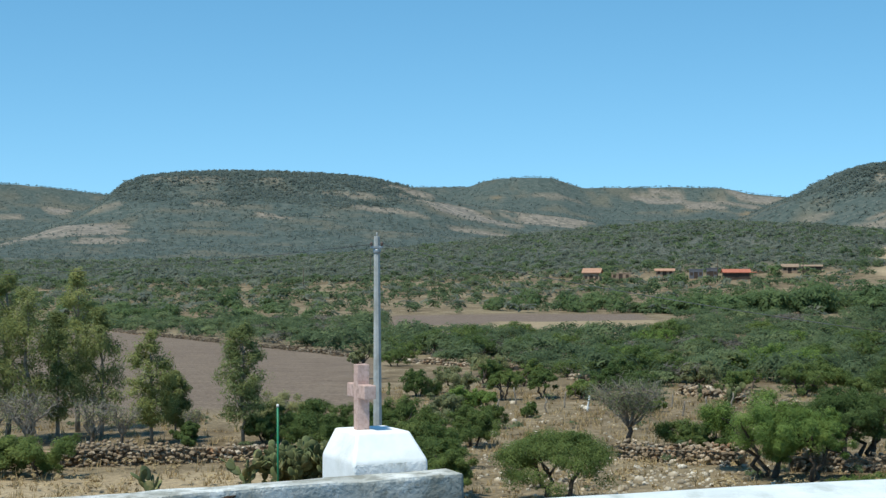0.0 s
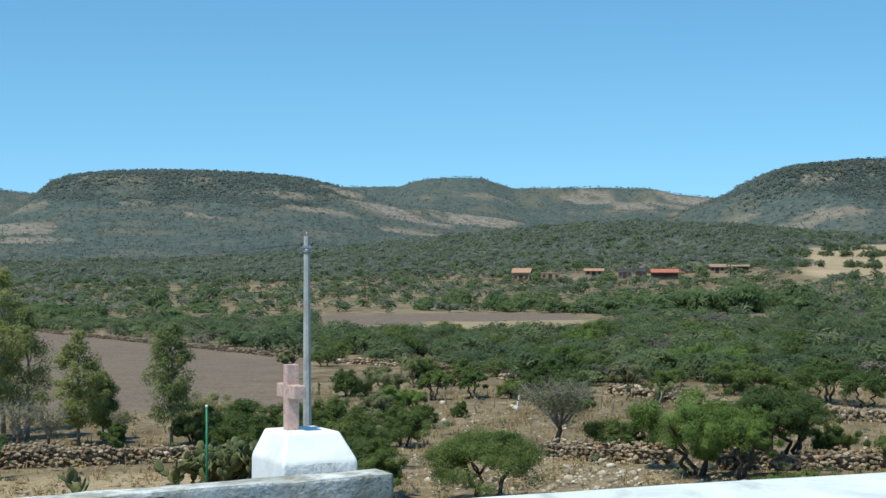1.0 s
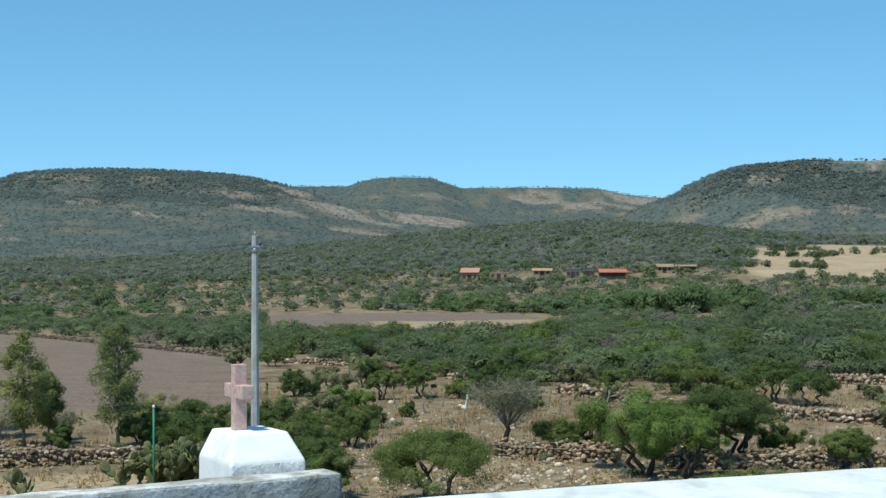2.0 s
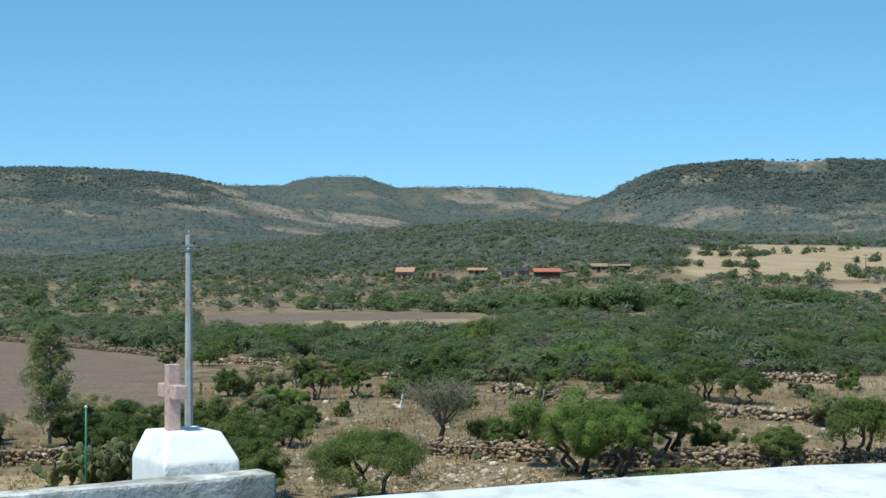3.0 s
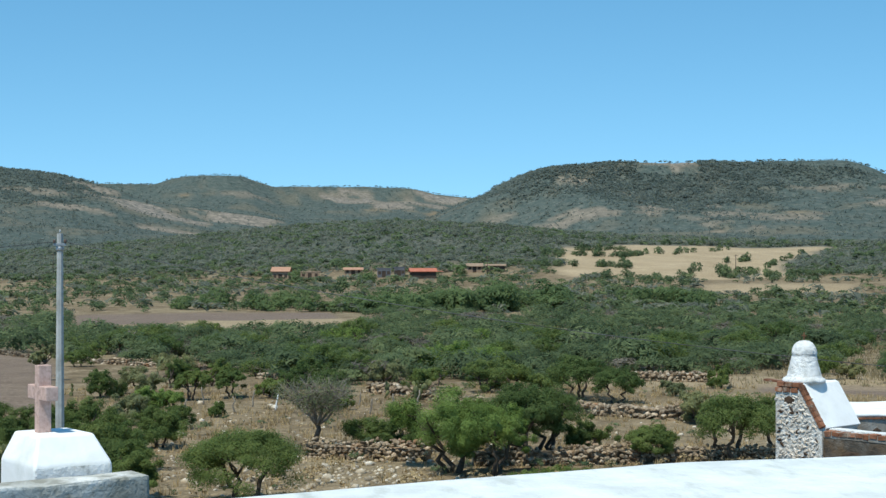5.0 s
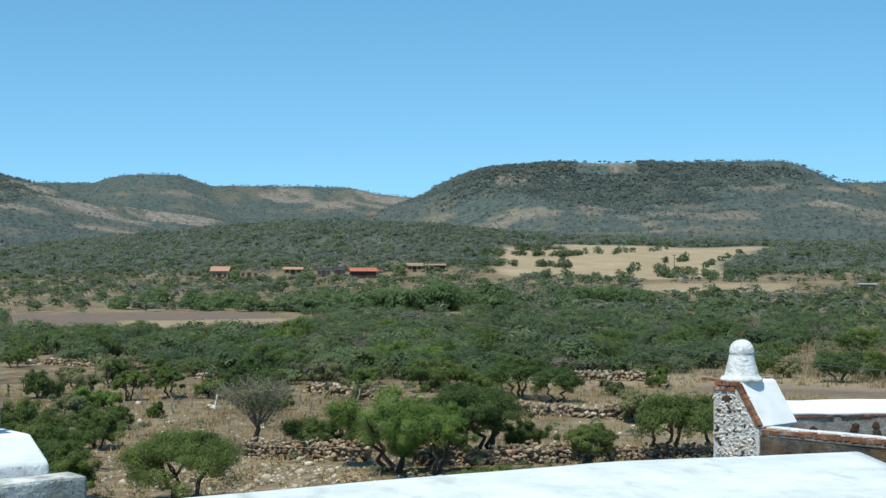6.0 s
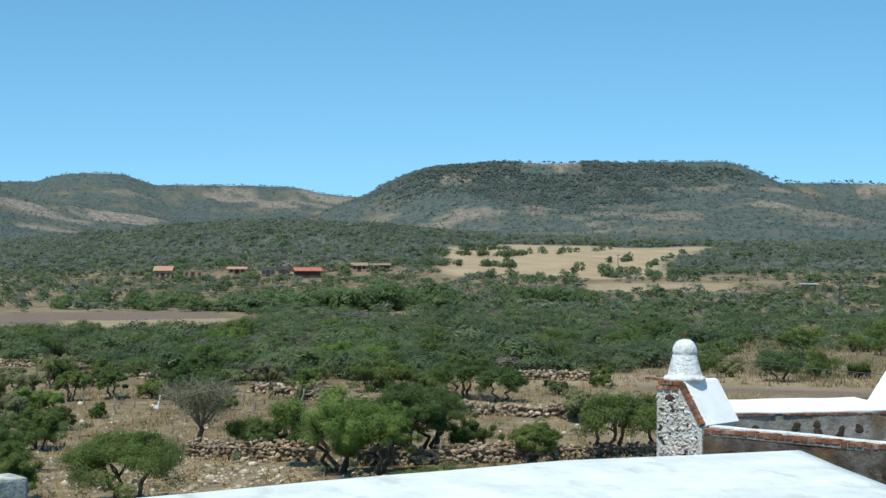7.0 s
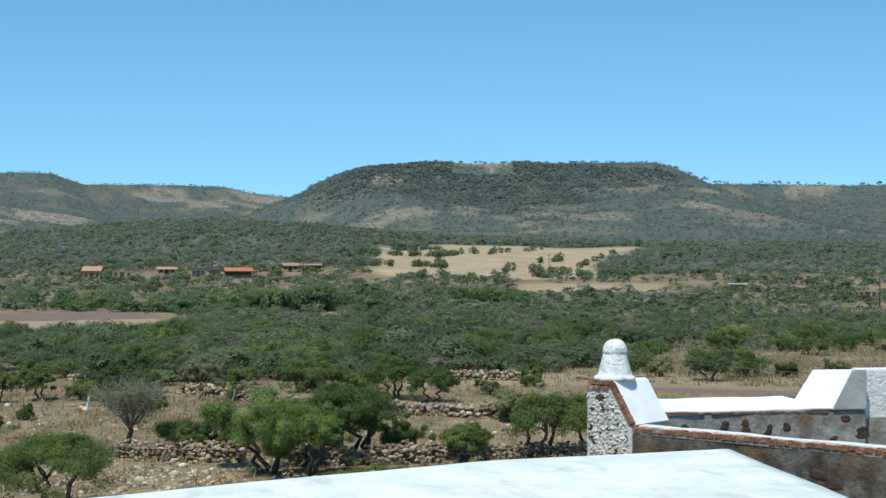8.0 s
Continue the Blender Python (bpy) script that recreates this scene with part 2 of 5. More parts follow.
LEAF_SCRUB = foliage("scrub_leaves", (0.062, 0.096, 0.053), (0.134, 0.182, 0.094), (0.244, 0.294, 0.144), scale=0.20, per_object=0, through_light=0.52)
# far, oak and hill leaves: pale bluish distance haze is mixed into the green
LEAF_FAR_HAZED = foliage("hazed_far_scrub_leaves", (0.140, 0.165, 0.128), (0.198, 0.220, 0.176), (0.270, 0.278, 0.228), scale=0.06, per_object=0, through_light=0.52)
LEAF_OAK_HAZED = foliage("hazed_upland_oak_leaves", (0.132, 0.168, 0.156), (0.168, 0.202, 0.186), (0.208, 0.238, 0.214), scale=0.02, per_object=0, through_light=0.52)
LEAF_HILL_HAZED = foliage("hazed_mountain_leaves", (0.125, 0.156, 0.142), (0.165, 0.194, 0.174), (0.210, 0.234, 0.208), scale=0.02, per_object=0, through_light=0.52)
LEAF_RIVER = foliage("stream_tree_leaves", (0.100, 0.152, 0.066), (0.150, 0.212, 0.092), (0.210, 0.270, 0.120), scale=0.12, per_object=0, through_light=0.52)
LEAF_BARE = foliage("bare_scrub_twigs", (0.120, 0.108, 0.094), (0.175, 0.158, 0.135), (0.235, 0.212, 0.180), scale=0.3, per_object=0, through_light=0.3)
STRAW = surface("dull_straw", [(0.3, (0.19, 0.155, 0.085)), (0.65, (0.31, 0.255, 0.150))], 0.5, bump=0.0, per_island=0.15)
CACTUS = surface("cactus_skin", [(0.3, (0.070, 0.094, 0.036)), (0.65, (0.145, 0.165, 0.066))], 3.0, stain=(0.34, 0.29, 0.14), stain_scale=2.2, stain_at=(0.55, 0.70), rough=0.7, bump=0.5, bump_scale=40, per_object=0.4)


# ---------- the lie of the land ----------
def ridge(x, y, rim, front, crest, seed):
    """A hill range: a rim along y = rim whose height follows the crest, a short cliff, then a long skirt of scree."""
    ax, rise = np.array(crest).T
    run = np.degrees(np.arctan2(x, rim))
    top = np.maximum(20 + rim / np.cos(np.radians(run)) * np.tan(np.radians(np.interp(run, ax, rise, -9, -9))), 0)
    wob = 70 * fbm(x, y, 330, seed, 3) + 30 * fbm(x, y, 90, seed + 5, 3)
    t = (rim - y + wob) / front
    fall = np.interp(t, [-0.8, -0.2, 0.0, 0.035, 0.10, 0.30, 0.62, 1.0], [0.0, 0.98, 1.0, 0.95, 0.78, 0.48, 0.20, 0.0])
    return top * fall


def relief_above(x, y):
    """Height of the table mountains over the plain."""
    hills = np.zeros(np.shape(x))
    for k, spec in enumerate(RIDGES):
        hills = np.maximum(hills, ridge(x, y, *spec, 40 + k * 7))
    return np.where(np.hypot(x, y) > 1100, hills, 0)


def relief(x, y):
    """Height of the ground over the plan, in metres above the yard."""
    x, y = np.asarray(x, float), np.asarray(y, float)
    d, az = np.hypot(x, y), np.degrees(np.arctan2(x, y))
    near = np.interp(d, [0, 62, 100, 180, 280, 335, 380], [-8.5, -8.5, -8.8, -10.3, -11.8, -12.2, -10.9])
    z450 = np.interp(az, [-20, -12, 4, 40], [-11.2, -10.8, -9.0, -8.8])
    crest = np.interp(az, [-20, -8, -2, 3, 8, 12.5, 18, 23, 34, 60], [-8, -5.0, 0.2, 7.0, 14.6, 14.6, 9.0, 5.4, 3.2, 2])
    far = np.interp(d, [900, 1250, 1600, 5000], [0, 1, 1, 1])
    t = smooth(400, 900, d)
    rel = np.where(d < 380, near, near * (1 - smooth(360, 460, d)) + smooth(360, 460, d) * (z450 + (crest - z450) * np.clip((d - 450) / 450, 0, 1) ** 0.9))
    rel = rel * (1 - far) + far * (-20 + 0 * t)
    rough = fbm(x, y, 9, 3, 3) * 0.16 * smooth(40, 70, d) + fbm(x, y, 70, 8, 3) * 1.3 * smooth(110, 330, d) + fbm(x, y, 160, 12, 4) * 5.0 * smooth(500, 1000, d) * (1 - 0.8 * smooth(1500, 1900, d))
    hills = relief_above(x, y)
    return EYE + rel + rough + hills + fbm(x, y, 120, 77, 4) * 6.0 * smooth(10, 50, hills) * (1 - 0.85 * smooth(70, 105, hills))


# crests: bearing and rise in degrees
WEST_TABLE = [(-22, 0.5), (-15, 0.75), (-12.8, 1.15), (-11.57, 1.95), (-11.2, 2.28), (-10.95, 2.46), (-10.45, 2.62), (-9.3, 2.77), (-7.3, 2.84), (-5.3, 2.82), (-3.7, 2.70), (-2.5, 2.57), (-1.3, 2.31), (-0.3, 2.02), (0.4, 1.75), (2.5, 1.35), (5.0, 1.0), (8.0, 0.4), (10, -0.3)]
NORTHWEST_RANGE = [(-24, 2.5), (-15.5, 2.35), (-13.8, 2.24), (-11.57, 1.97), (-10, 1.6), (-8, 1.0), (-6, 0)]
FAR_RANGE = [(-4, 2.0), (-1.3, 2.27), (0.94, 2.28), (1.45, 2.47), (1.96, 2.57), (3.88, 2.56), (4.38, 2.37), (4.98, 2.18), (6.4, 2.21), (8.4, 2.23), (9.9, 2.16), (10.9, 1.97), (12.2, 1.83), (15, 1.4)]
EAST_TABLE = [(8.5, 0.0), (10.0, 0.7), (11.0, 1.05), (12.26, 1.66), (13.57, 2.14), (14.37, 2.66), (15.2, 2.95), (17.0, 3.09), (19.0, 3.07), (21.25, 3.13), (23.7, 3.14), (25.3, 3.06), (26.1, 2.80), (26.9, 2.48), (27.6, 2.15), (29, 1.6), (33, 1.0), (38, 0.8)]
EAST_PLATEAU = [(23, 1.9), (26.9, 2.33), (27.5, 2.33), (30, 2.29), (33.2, 2.27), (42, 2.2), (50, 1.5)]
RIDGES = [
    # distance of the rim, length of the skirt, crest
    (2500, 1150, WEST_TABLE),
    (3550, 1400, NORTHWEST_RANGE),
    (3900, 1700, FAR_RANGE),
    (2150, 950, EAST_TABLE),
    (2750, 1200, EAST_PLATEAU),
]


def spot(az, d):
    """The place on the ground in a direction (degrees clockwise from +y) and distance."""
    x, y = d * math.sin(radians(az)), d * math.cos(radians(az))
    return Vector((x, y, float(relief(x, y))))


def field_end(az):
    """Distance of the far edge of the western field, which runs slantwise over the valley."""
    return np.interp(az, [-16, -11.5, -3.3, -2.0], [262, 229, 146, 138])


def ploughed(x, y):
    d, az = np.hypot(x, y), np.degrees(np.arctan2(x, y))
    w = fbm(x, y, 30, 21, 2)
    a = smooth(82, 88, d + w * 6) * (1 - smooth(-3, 3, d + w * 2 - field_end(az))) * smooth(-16.5, -16.0, az) * (1 - smooth(-3.0, -2.2, az + w * 0.4)) * 0.85
    b = smooth(-2, 2, d - np.interp(az, [1.0, 2.0], [246, 262])) * (1 - smooth(296, 304, d)) * smooth(-2.0, -1.7, az) * (1 - smooth(7.2, 7.6, az + (d - 260) * 0.01))
    c = smooth(98, 100, d + w) * (1 - smooth(106, 108, d + w)) * smooth(22.0, 22.6, az)
    return np.clip(a + b + c, 0, 1)


def straw(x, y):
    d, az = np.hypot(x, y), np.degrees(np.arctan2(x, y))
    w = fbm(x, y, 60, 25, 3)
    a = smooth(446, 456, d + w * 22) * (1 - smooth(-11, 11, d + w * 30 - np.interp(az, [16.4, 18.0], [640, 719]))) * smooth(14.6, 15.6, az + w * 1.2 + (d - 560) * 0.002) * (1 - smooth(22.9, 24.0, az + w * 1.6 + (560 - d) * 0.006))
    b = smooth(222, 226, d) * (1 - smooth(259, 262, d)) * smooth(1.0, 1.8, az + w) * (1 - smooth(7.4, 7.8, az)) * 0.7
    c = smooth(47, 50, d) * (1 - smooth(61, 63, d)) * (1 - smooth(-6.0, -4.5, az + w * 2))
    e = smooth(770, 776, d) * (1 - smooth(800, 812, d)) * smooth(23.4, 24.0, az) * (1 - smooth(27.0, 27.6, az))
    f = smooth(100, 104, d + w * 5) * (1 - smooth(113, 120, d + w * 6)) * smooth(15.5, 16.5, az) * 0.5
    g = smooth(384, 392, d + w * 14) * (1 - smooth(415, 428, d + w * 10)) * smooth(20.0, 20.8, az) * (1 - smooth(25.2, 26.0, az)) * 0.8
    return np.clip(a + b + c + e + f + g, 0, 1)


def bare_land(x, y):
    """Dry pastures and pale scree on the far hills."""
    ragged = fbm(x, y, 70, 52, 3) + 0.7 * fbm(x, y, 24, 53, 2)
    total = np.zeros(np.shape(x))
    for cx, cy, rx, ry, strength, speckle in PASTURES:
        q = ((x - cx) / rx) ** 2 + ((y - cy) / ry) ** 2
        total = np.maximum(total, strength * (1 - smooth(0.45, 1.15, q + (0.7 + 1.3 * speckle) * ragged)))
    return total


# centre x, y, half widths, bareness, raggedness
WEST_SLOPE_PASTURES = [
    (-471, 1948, 67, 120, 0.92, 0.5),
    (-383, 1806, 39, 40, 0.83, 0.5),
    (-216, 2119, 31, 33, 0.83, 0.5),
    (-160, 2120, 22, 24, 0.64, 0.8),
    (-119, 2343, 74, 20, 0.49, 1.2),
    (-53, 2453, 32, 72, 0.74, 0.9),
    (-73, 2215, 58, 22, 0.74, 0.8),
    (38, 2340, 70, 87, 1.00, 0.4),
    (150, 2401, 68, 62, 0.87, 0.6),
]
WEST_FOOT_PASTURES = [
    (58, 2165, 45, 30, 0.74, 0.5),
    (-327, 2232, 23, 20, 0.35, 1.0),
    (-369, 2406, 77, 20, 0.32, 1.0),
    (-468, 2229, 16, 41, 0.35, 1.0),
]
FAR_PASTURES = [
    (-852, 3176, 29, 28, 0.74, 0.5),
    (-790, 3305, 40, 45, 1.00, 0.3),
    (523, 3780, 80, 68, 1.00, 0.4),
    (639, 3675, 85, 91, 0.83, 0.6),
    (761, 3831, 69, 42, 0.95, 0.4),
    (240, 3644, 64, 41, 0.46, 0.8),
]
EAST_PASTURES = [
    (585, 2092, 24, 18, 0.55, 0.9),
    (574, 1899, 105, 36, 0.59, 1.5),
    (930, 1845, 38, 21, 0.95, 0.3),
    (908, 2032, 55, 26, 0.35, 1.0),
    (1040, 2027, 32, 21, 0.60, 0.4),
    (1594, 2698, 83, 43, 0.78, 0.5),
    (986, 1763, 78, 112, 0.35, 1.2),
    (721, 1779, 61, 76, 0.49, 1.6),
    (477, 2037, 37, 20, 0.42, 1.0),
    (742, 2165, 45, 51, 0.95, 0.3),
]
PASTURES = WEST_SLOPE_PASTURES + WEST_FOOT_PASTURES + FAR_PASTURES + EAST_PASTURES


def woods(x, y):
    """How much of the land beyond the valley is under scrub."""
    d, az = np.hypot(x, y), np.degrees(np.arctan2(x, y))
    fine = fbm(x, y, 40, 52, 3)
    n = fbm(x, y, 210, 151, 4) + 0.22 * fine
    cover = smooth(-0.80, -0.55, n)
    cover = cover * (1 - 0.3 * smooth(0.1, 0.5, fbm(x, y, 60, 57, 3))) * (1 - 0.95 * bare_land(x, y))
    return np.where(d > 1000, cover, smooth(470, 540, d) * 0.8)
# ---------- the ground: one sheet to the horizon ----------
def build_ground():
    fine = np.arange(-18.0, 36.01, 0.16)
    coarse = np.arange(40.0, 340.1, 5.0)
    az = np.radians(np.concatenate([fine, coarse]))
    d = np.concatenate([np.linspace(0.5, 40, 10), np.linspace(44, 130, 60), np.linspace(132, 400, 75), np.linspace(406, 1000, 66), np.linspace(1012, 3000, 100), np.linspace(3040, 4850, 44)])
    A, D = np.meshgrid(az, d)
    x, y = (D * np.sin(A)).ravel(), (D * np.cos(A)).ravel()
    z = relief(x, y)
    verts = np.stack([x, y, z], 1)
    nc, nr = len(az), len(d)
    i, j = np.meshgrid(np.arange(nc), np.arange(nr - 1))
    i2 = (i + 1) % nc
    quads = np.stack([j * nc + i, (j + 1) * nc + i, (j + 1) * nc + i2, j * nc + i2], -1).reshape(-1, 4)[:, ::-1]
    me = mesh_of("ground", verts, quads, GROUND, True)
    for name, f in (("ploughed", ploughed), ("straw", straw), ("woods", woods), ("bare", bare_land)):
        at = me.attributes.new(name, "FLOAT", "POINT")
        at.data.foreach_set("value", f(x, y).astype(np.float32))
    return tagged(new("ground", me), "dry brown valley floor with fields, rising to flat-topped hills", "ground", kind="structure")


def ground_material():
    m, nt, bsdf = nodes_of("dry_ground")
    pos = nt.nodes.new("ShaderNodeNewGeometry").outputs["Position"]

    def attr(name):
        a = nt.nodes.new("ShaderNodeAttribute")
        a.attribute_name = name
        return a.outputs["Fac"]

    soil = ramp(nt, noise_at(nt, pos, 0.35, 8, 0.7), [(0.36, (0.112, 0.082, 0.050)), (0.5, (0.185, 0.140, 0.086)), (0.64, (0.295, 0.230, 0.150))])
    grit = ramp(nt, noise_at(nt, pos, 4.0, 6, 0.75), [(0.32, (0.55, 0.52, 0.50)), (0.5, (1, 1, 1)), (0.7, (1.5, 1.45, 1.35))])
    pale = ramp(nt, noise_at(nt, pos, 0.045, 5, 0.6), [(0.45, (0, 0, 0)), (0.68, (1, 1, 1))])
    soil = mixed(nt, pale, soil, (0.275, 0.220, 0.140))
    tilled = ramp(nt, noise_at(nt, pos, 0.9, 6, 0.7, (0.25, 1.6, 1)), [(0.3, (0.140, 0.105, 0.083)), (0.7, (0.230, 0.175, 0.138))])
    stubble = ramp(nt, noise_at(nt, pos, 0.06, 7, 0.65), [(0.3, (0.31, 0.235, 0.145)), (0.7, (0.44, 0.345, 0.225))])
    # scrub tone, also the scree's dark specks, carries bluish distance haze in its colour
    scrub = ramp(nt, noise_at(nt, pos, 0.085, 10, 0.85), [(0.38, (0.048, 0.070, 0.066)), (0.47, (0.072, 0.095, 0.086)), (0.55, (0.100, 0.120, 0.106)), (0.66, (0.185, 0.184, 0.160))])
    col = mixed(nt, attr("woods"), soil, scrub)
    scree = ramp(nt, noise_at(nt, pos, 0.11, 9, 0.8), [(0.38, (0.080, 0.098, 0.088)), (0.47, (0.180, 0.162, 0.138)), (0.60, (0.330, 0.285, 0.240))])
    col = mixed(nt, attr("bare"), col, scree)
    col = mixed(nt, attr("ploughed"), col, tilled)
    col = mixed(nt, attr("straw"), col, stubble)
    col = mixed(nt, 1.0, col, grit, "MULTIPLY")
    nt.links.new(col, bsdf.inputs["Base Color"])
    bsdf.inputs["Roughness"].default_value = 0.95
    bsdf.inputs["Specular IOR Level"].default_value = 0.1
    bumped(nt, bsdf, noise_at(nt, pos, 2.5, 8, 0.7), 0.7, 0.12)
    return m


GROUND = ground_material()
build_ground()

# ---------- rooftops of the hacienda ----------
def roof_z(x, y):
    return 6.0 + 0.025 * float(fbm(x, y, 1.6, 61, 3))


def build_roof():
    """Whitewashed flat roof with an irregular far edge; the walls under it stand on the yard."""
    far = [(-9.0, 12.4), (0.486, 15.99), (4.316, 17.31), (6.41, 17.96), (9.573, 18.19)]
    back = [(-9.0, 3.0), (-1.4, 3.0), (2.2, 3.0), (4.3, 3.0), (6.7, 3.0)]
    bm = bmesh.new()
    n = 14
    cols = []
    for s in range(len(far) - 1):
        for k in range(n if s < len(far) - 2 else n + 1):
            t = k / n
            f = Vector(far[s]).lerp(Vector(far[s + 1]), t)
            b = Vector(back[s]).lerp(Vector(back[s + 1]), t)
            cols.append((f, b))
    rows = [0, 0.004, 0.012] + [0.04 + 0.96 * k / 16 for k in range(17)]
    grid = []
    for f, b in cols:
        line = []
        for r in rows:
            p = f.lerp(b, r)
            line.append(bm.verts.new((p.x, p.y, roof_z(p.x, p.y) - (0.035 if r == 0 else 0.008 if r < 0.01 else 0))))
        grid.append(line)
    for a, b in zip(grid, grid[1:]):
        for k in range(len(rows) - 1):
            bm.faces.new((a[k], b[k], b[k + 1], a[k + 1])).smooth = True
    bmesh.ops.recalc_face_normals(bm, faces=bm.faces)
    if bm.faces[0].normal.z < 0:
        bmesh.ops.reverse_faces(bm, faces=bm.faces)
    rim = [e for e in bm.edges if e.is_boundary]
    ex = bmesh.ops.extrude_edge_only(bm, edges=rim)
    for v in ex["geom"]:
        if isinstance(v, bmesh.types.BMVert):
            v.co.z = 5.55
    house = empty("hacienda_roof", pose(0, 0, 0), "whitewashed flat roof of an old stone hacienda, stained", "roof", kind="structure")
    part("roof_deck", bm, ROOF_WASH, house)
    bm = bmesh.new()
    ring = [(-8.9, 3.1), (6.6, 3.1), (9.45, 18.05), (6.4, 17.82), (4.3, 17.17), (0.5, 15.85), (-8.9, 12.3)]
    prism(bm, [(x, y, -0.3) for x, y in ring], [(x, y, 5.60) for x, y in ring])
    part("masonry_wall", bm, OLD_PLASTER, house)
    # the terrace that carries the viewpoint
    bm = bmesh.new()
    box(bm, -9.0, -8.0, -0.3, 6.68, 2.98, 6.85, 0.03)
    tagged(part("terrace", bm, WHITEWASH), "whitewashed upper roof terrace", "terrace", kind="structure")


build_roof()


def wall_frame(origin, u, z=0.0):
    """A pose whose x runs along u, y to its left, z up."""
    a = math.degrees(math.atan2(u[1], u[0]))
    return pose(origin[0], origin[1], z, 0, 0, a)


def rough_box(bm, x0, y0, z0, x1, y1, z1, step=0.22, wob=0.012, bevel=0.03, seed=0):
    """A wall of hand-laid plaster: bevelled, cut up and slightly uneven."""
    box(bm, x0, y0, z0, x1, y1, z1, bevel)
    for axis, lo, hi in ((0, x0, x1), (1, y0, y1), (2, z0, z1)):
        n = int((hi - lo) / step)
        for k in range(1, n):
            co, no = [0, 0, 0], [0, 0, 0]
            co[axis], no[axis] = lo + (hi - lo) * k / n, 1
            bmesh.ops.bisect_plane(bm, geom=bm.verts[:] + bm.edges[:] + bm.faces[:], plane_co=co, plane_no=no)
    for v in bm.verts:
        v.co += wob * noise.noise_vector(v.co * 1.7 + Vector((seed, 0, 0))) + 0.4 * wob * noise.noise_vector(v.co * 6)
    return bm


def stone_mesh(name, material, seed, flat=0.7, size=1.0):
    """A rounded, irregular stone about one unit wide."""
    bm = bmesh.new()
    bmesh.ops.create_icosphere(bm, subdivisions=1, radius=0.5 * size)
    for v in bm.verts:
        v.co *= 1 + 0.32 * noise.noise(v.co * 2.2 + Vector((seed * 7.1, seed, 0)))
        v.co.z *= flat
        v.co.y *= 0.85
    me = bpy.data.meshes.new(name)
    bm.to_mesh(me)
    bm.free()
    me.materials.append(material)
    return me


def brick_mesh():
    bm = bmesh.new()
    box(bm, -0.5, -0.5, -0.5, 0.5, 0.5, 0.5)
    bmesh.ops.bevel(bm, geom=bm.edges[:], offset=0.07, segments=1, affect="EDGES")
    for v in bm.verts:
        v.co += 0.03 * noise.noise_vector(v.co * 3)
    me = bpy.data.meshes.new("brick")
    bm.to_mesh(me)
    bm.free()
    me.materials.append(BRICK)
    return me


PALE_STONES = [stone_mesh("stone", PALE_STONE, k) for k in range(5)]
DARK_STONES_AND_HOLES = [stone_mesh("stone", DARK_STONE_AND_HOLE, k + 9) for k in range(5)]
FIELD_STONES = [stone_mesh("stone", FIELD_STONE, k + 20, 0.72) for k in range(7)]
BRICK_MESH = brick_mesh()


def piece(name, me, parent, m):
    ob = new(name, me)
    ob.parent = parent
    ob.matrix_basis = m
    return ob


def sized(m, sx, sy, sz):
    return m @ Matrix.Diagonal((sx, sy, sz, 1))


# parapet under the cross
def build_parapet():
    u = Vector((-3.97, -2.02)).normalized()
    wall = empty("parapet_wall", wall_frame((0.223, 17.5), u), "weathered grey lime-plastered stone parapet, whitewash worn off", "parapet", kind="structure")
    bm = bmesh.new()
    rough_box(bm, 0.0, -0.42, 3.5, 10.5, 0.0, 6.062, 0.3, 0.022, 0.035, 3)
    part("coping_and_face", bm, OLD_PLASTER, wall)
    bm = bmesh.new()
    box(bm, 0.03, -0.40, -0.3, 10.4, -0.02, 3.49)
    part("footing", bm, OLD_PLASTER, wall)
    chip = DARK_STONES_AND_HOLES[1]
    piece("stone", chip, wall, sized(pose(2.72, 0.0, 5.99, 0, 8, 0), 0.20, 0.08, 0.06))
    return wall


build_parapet()


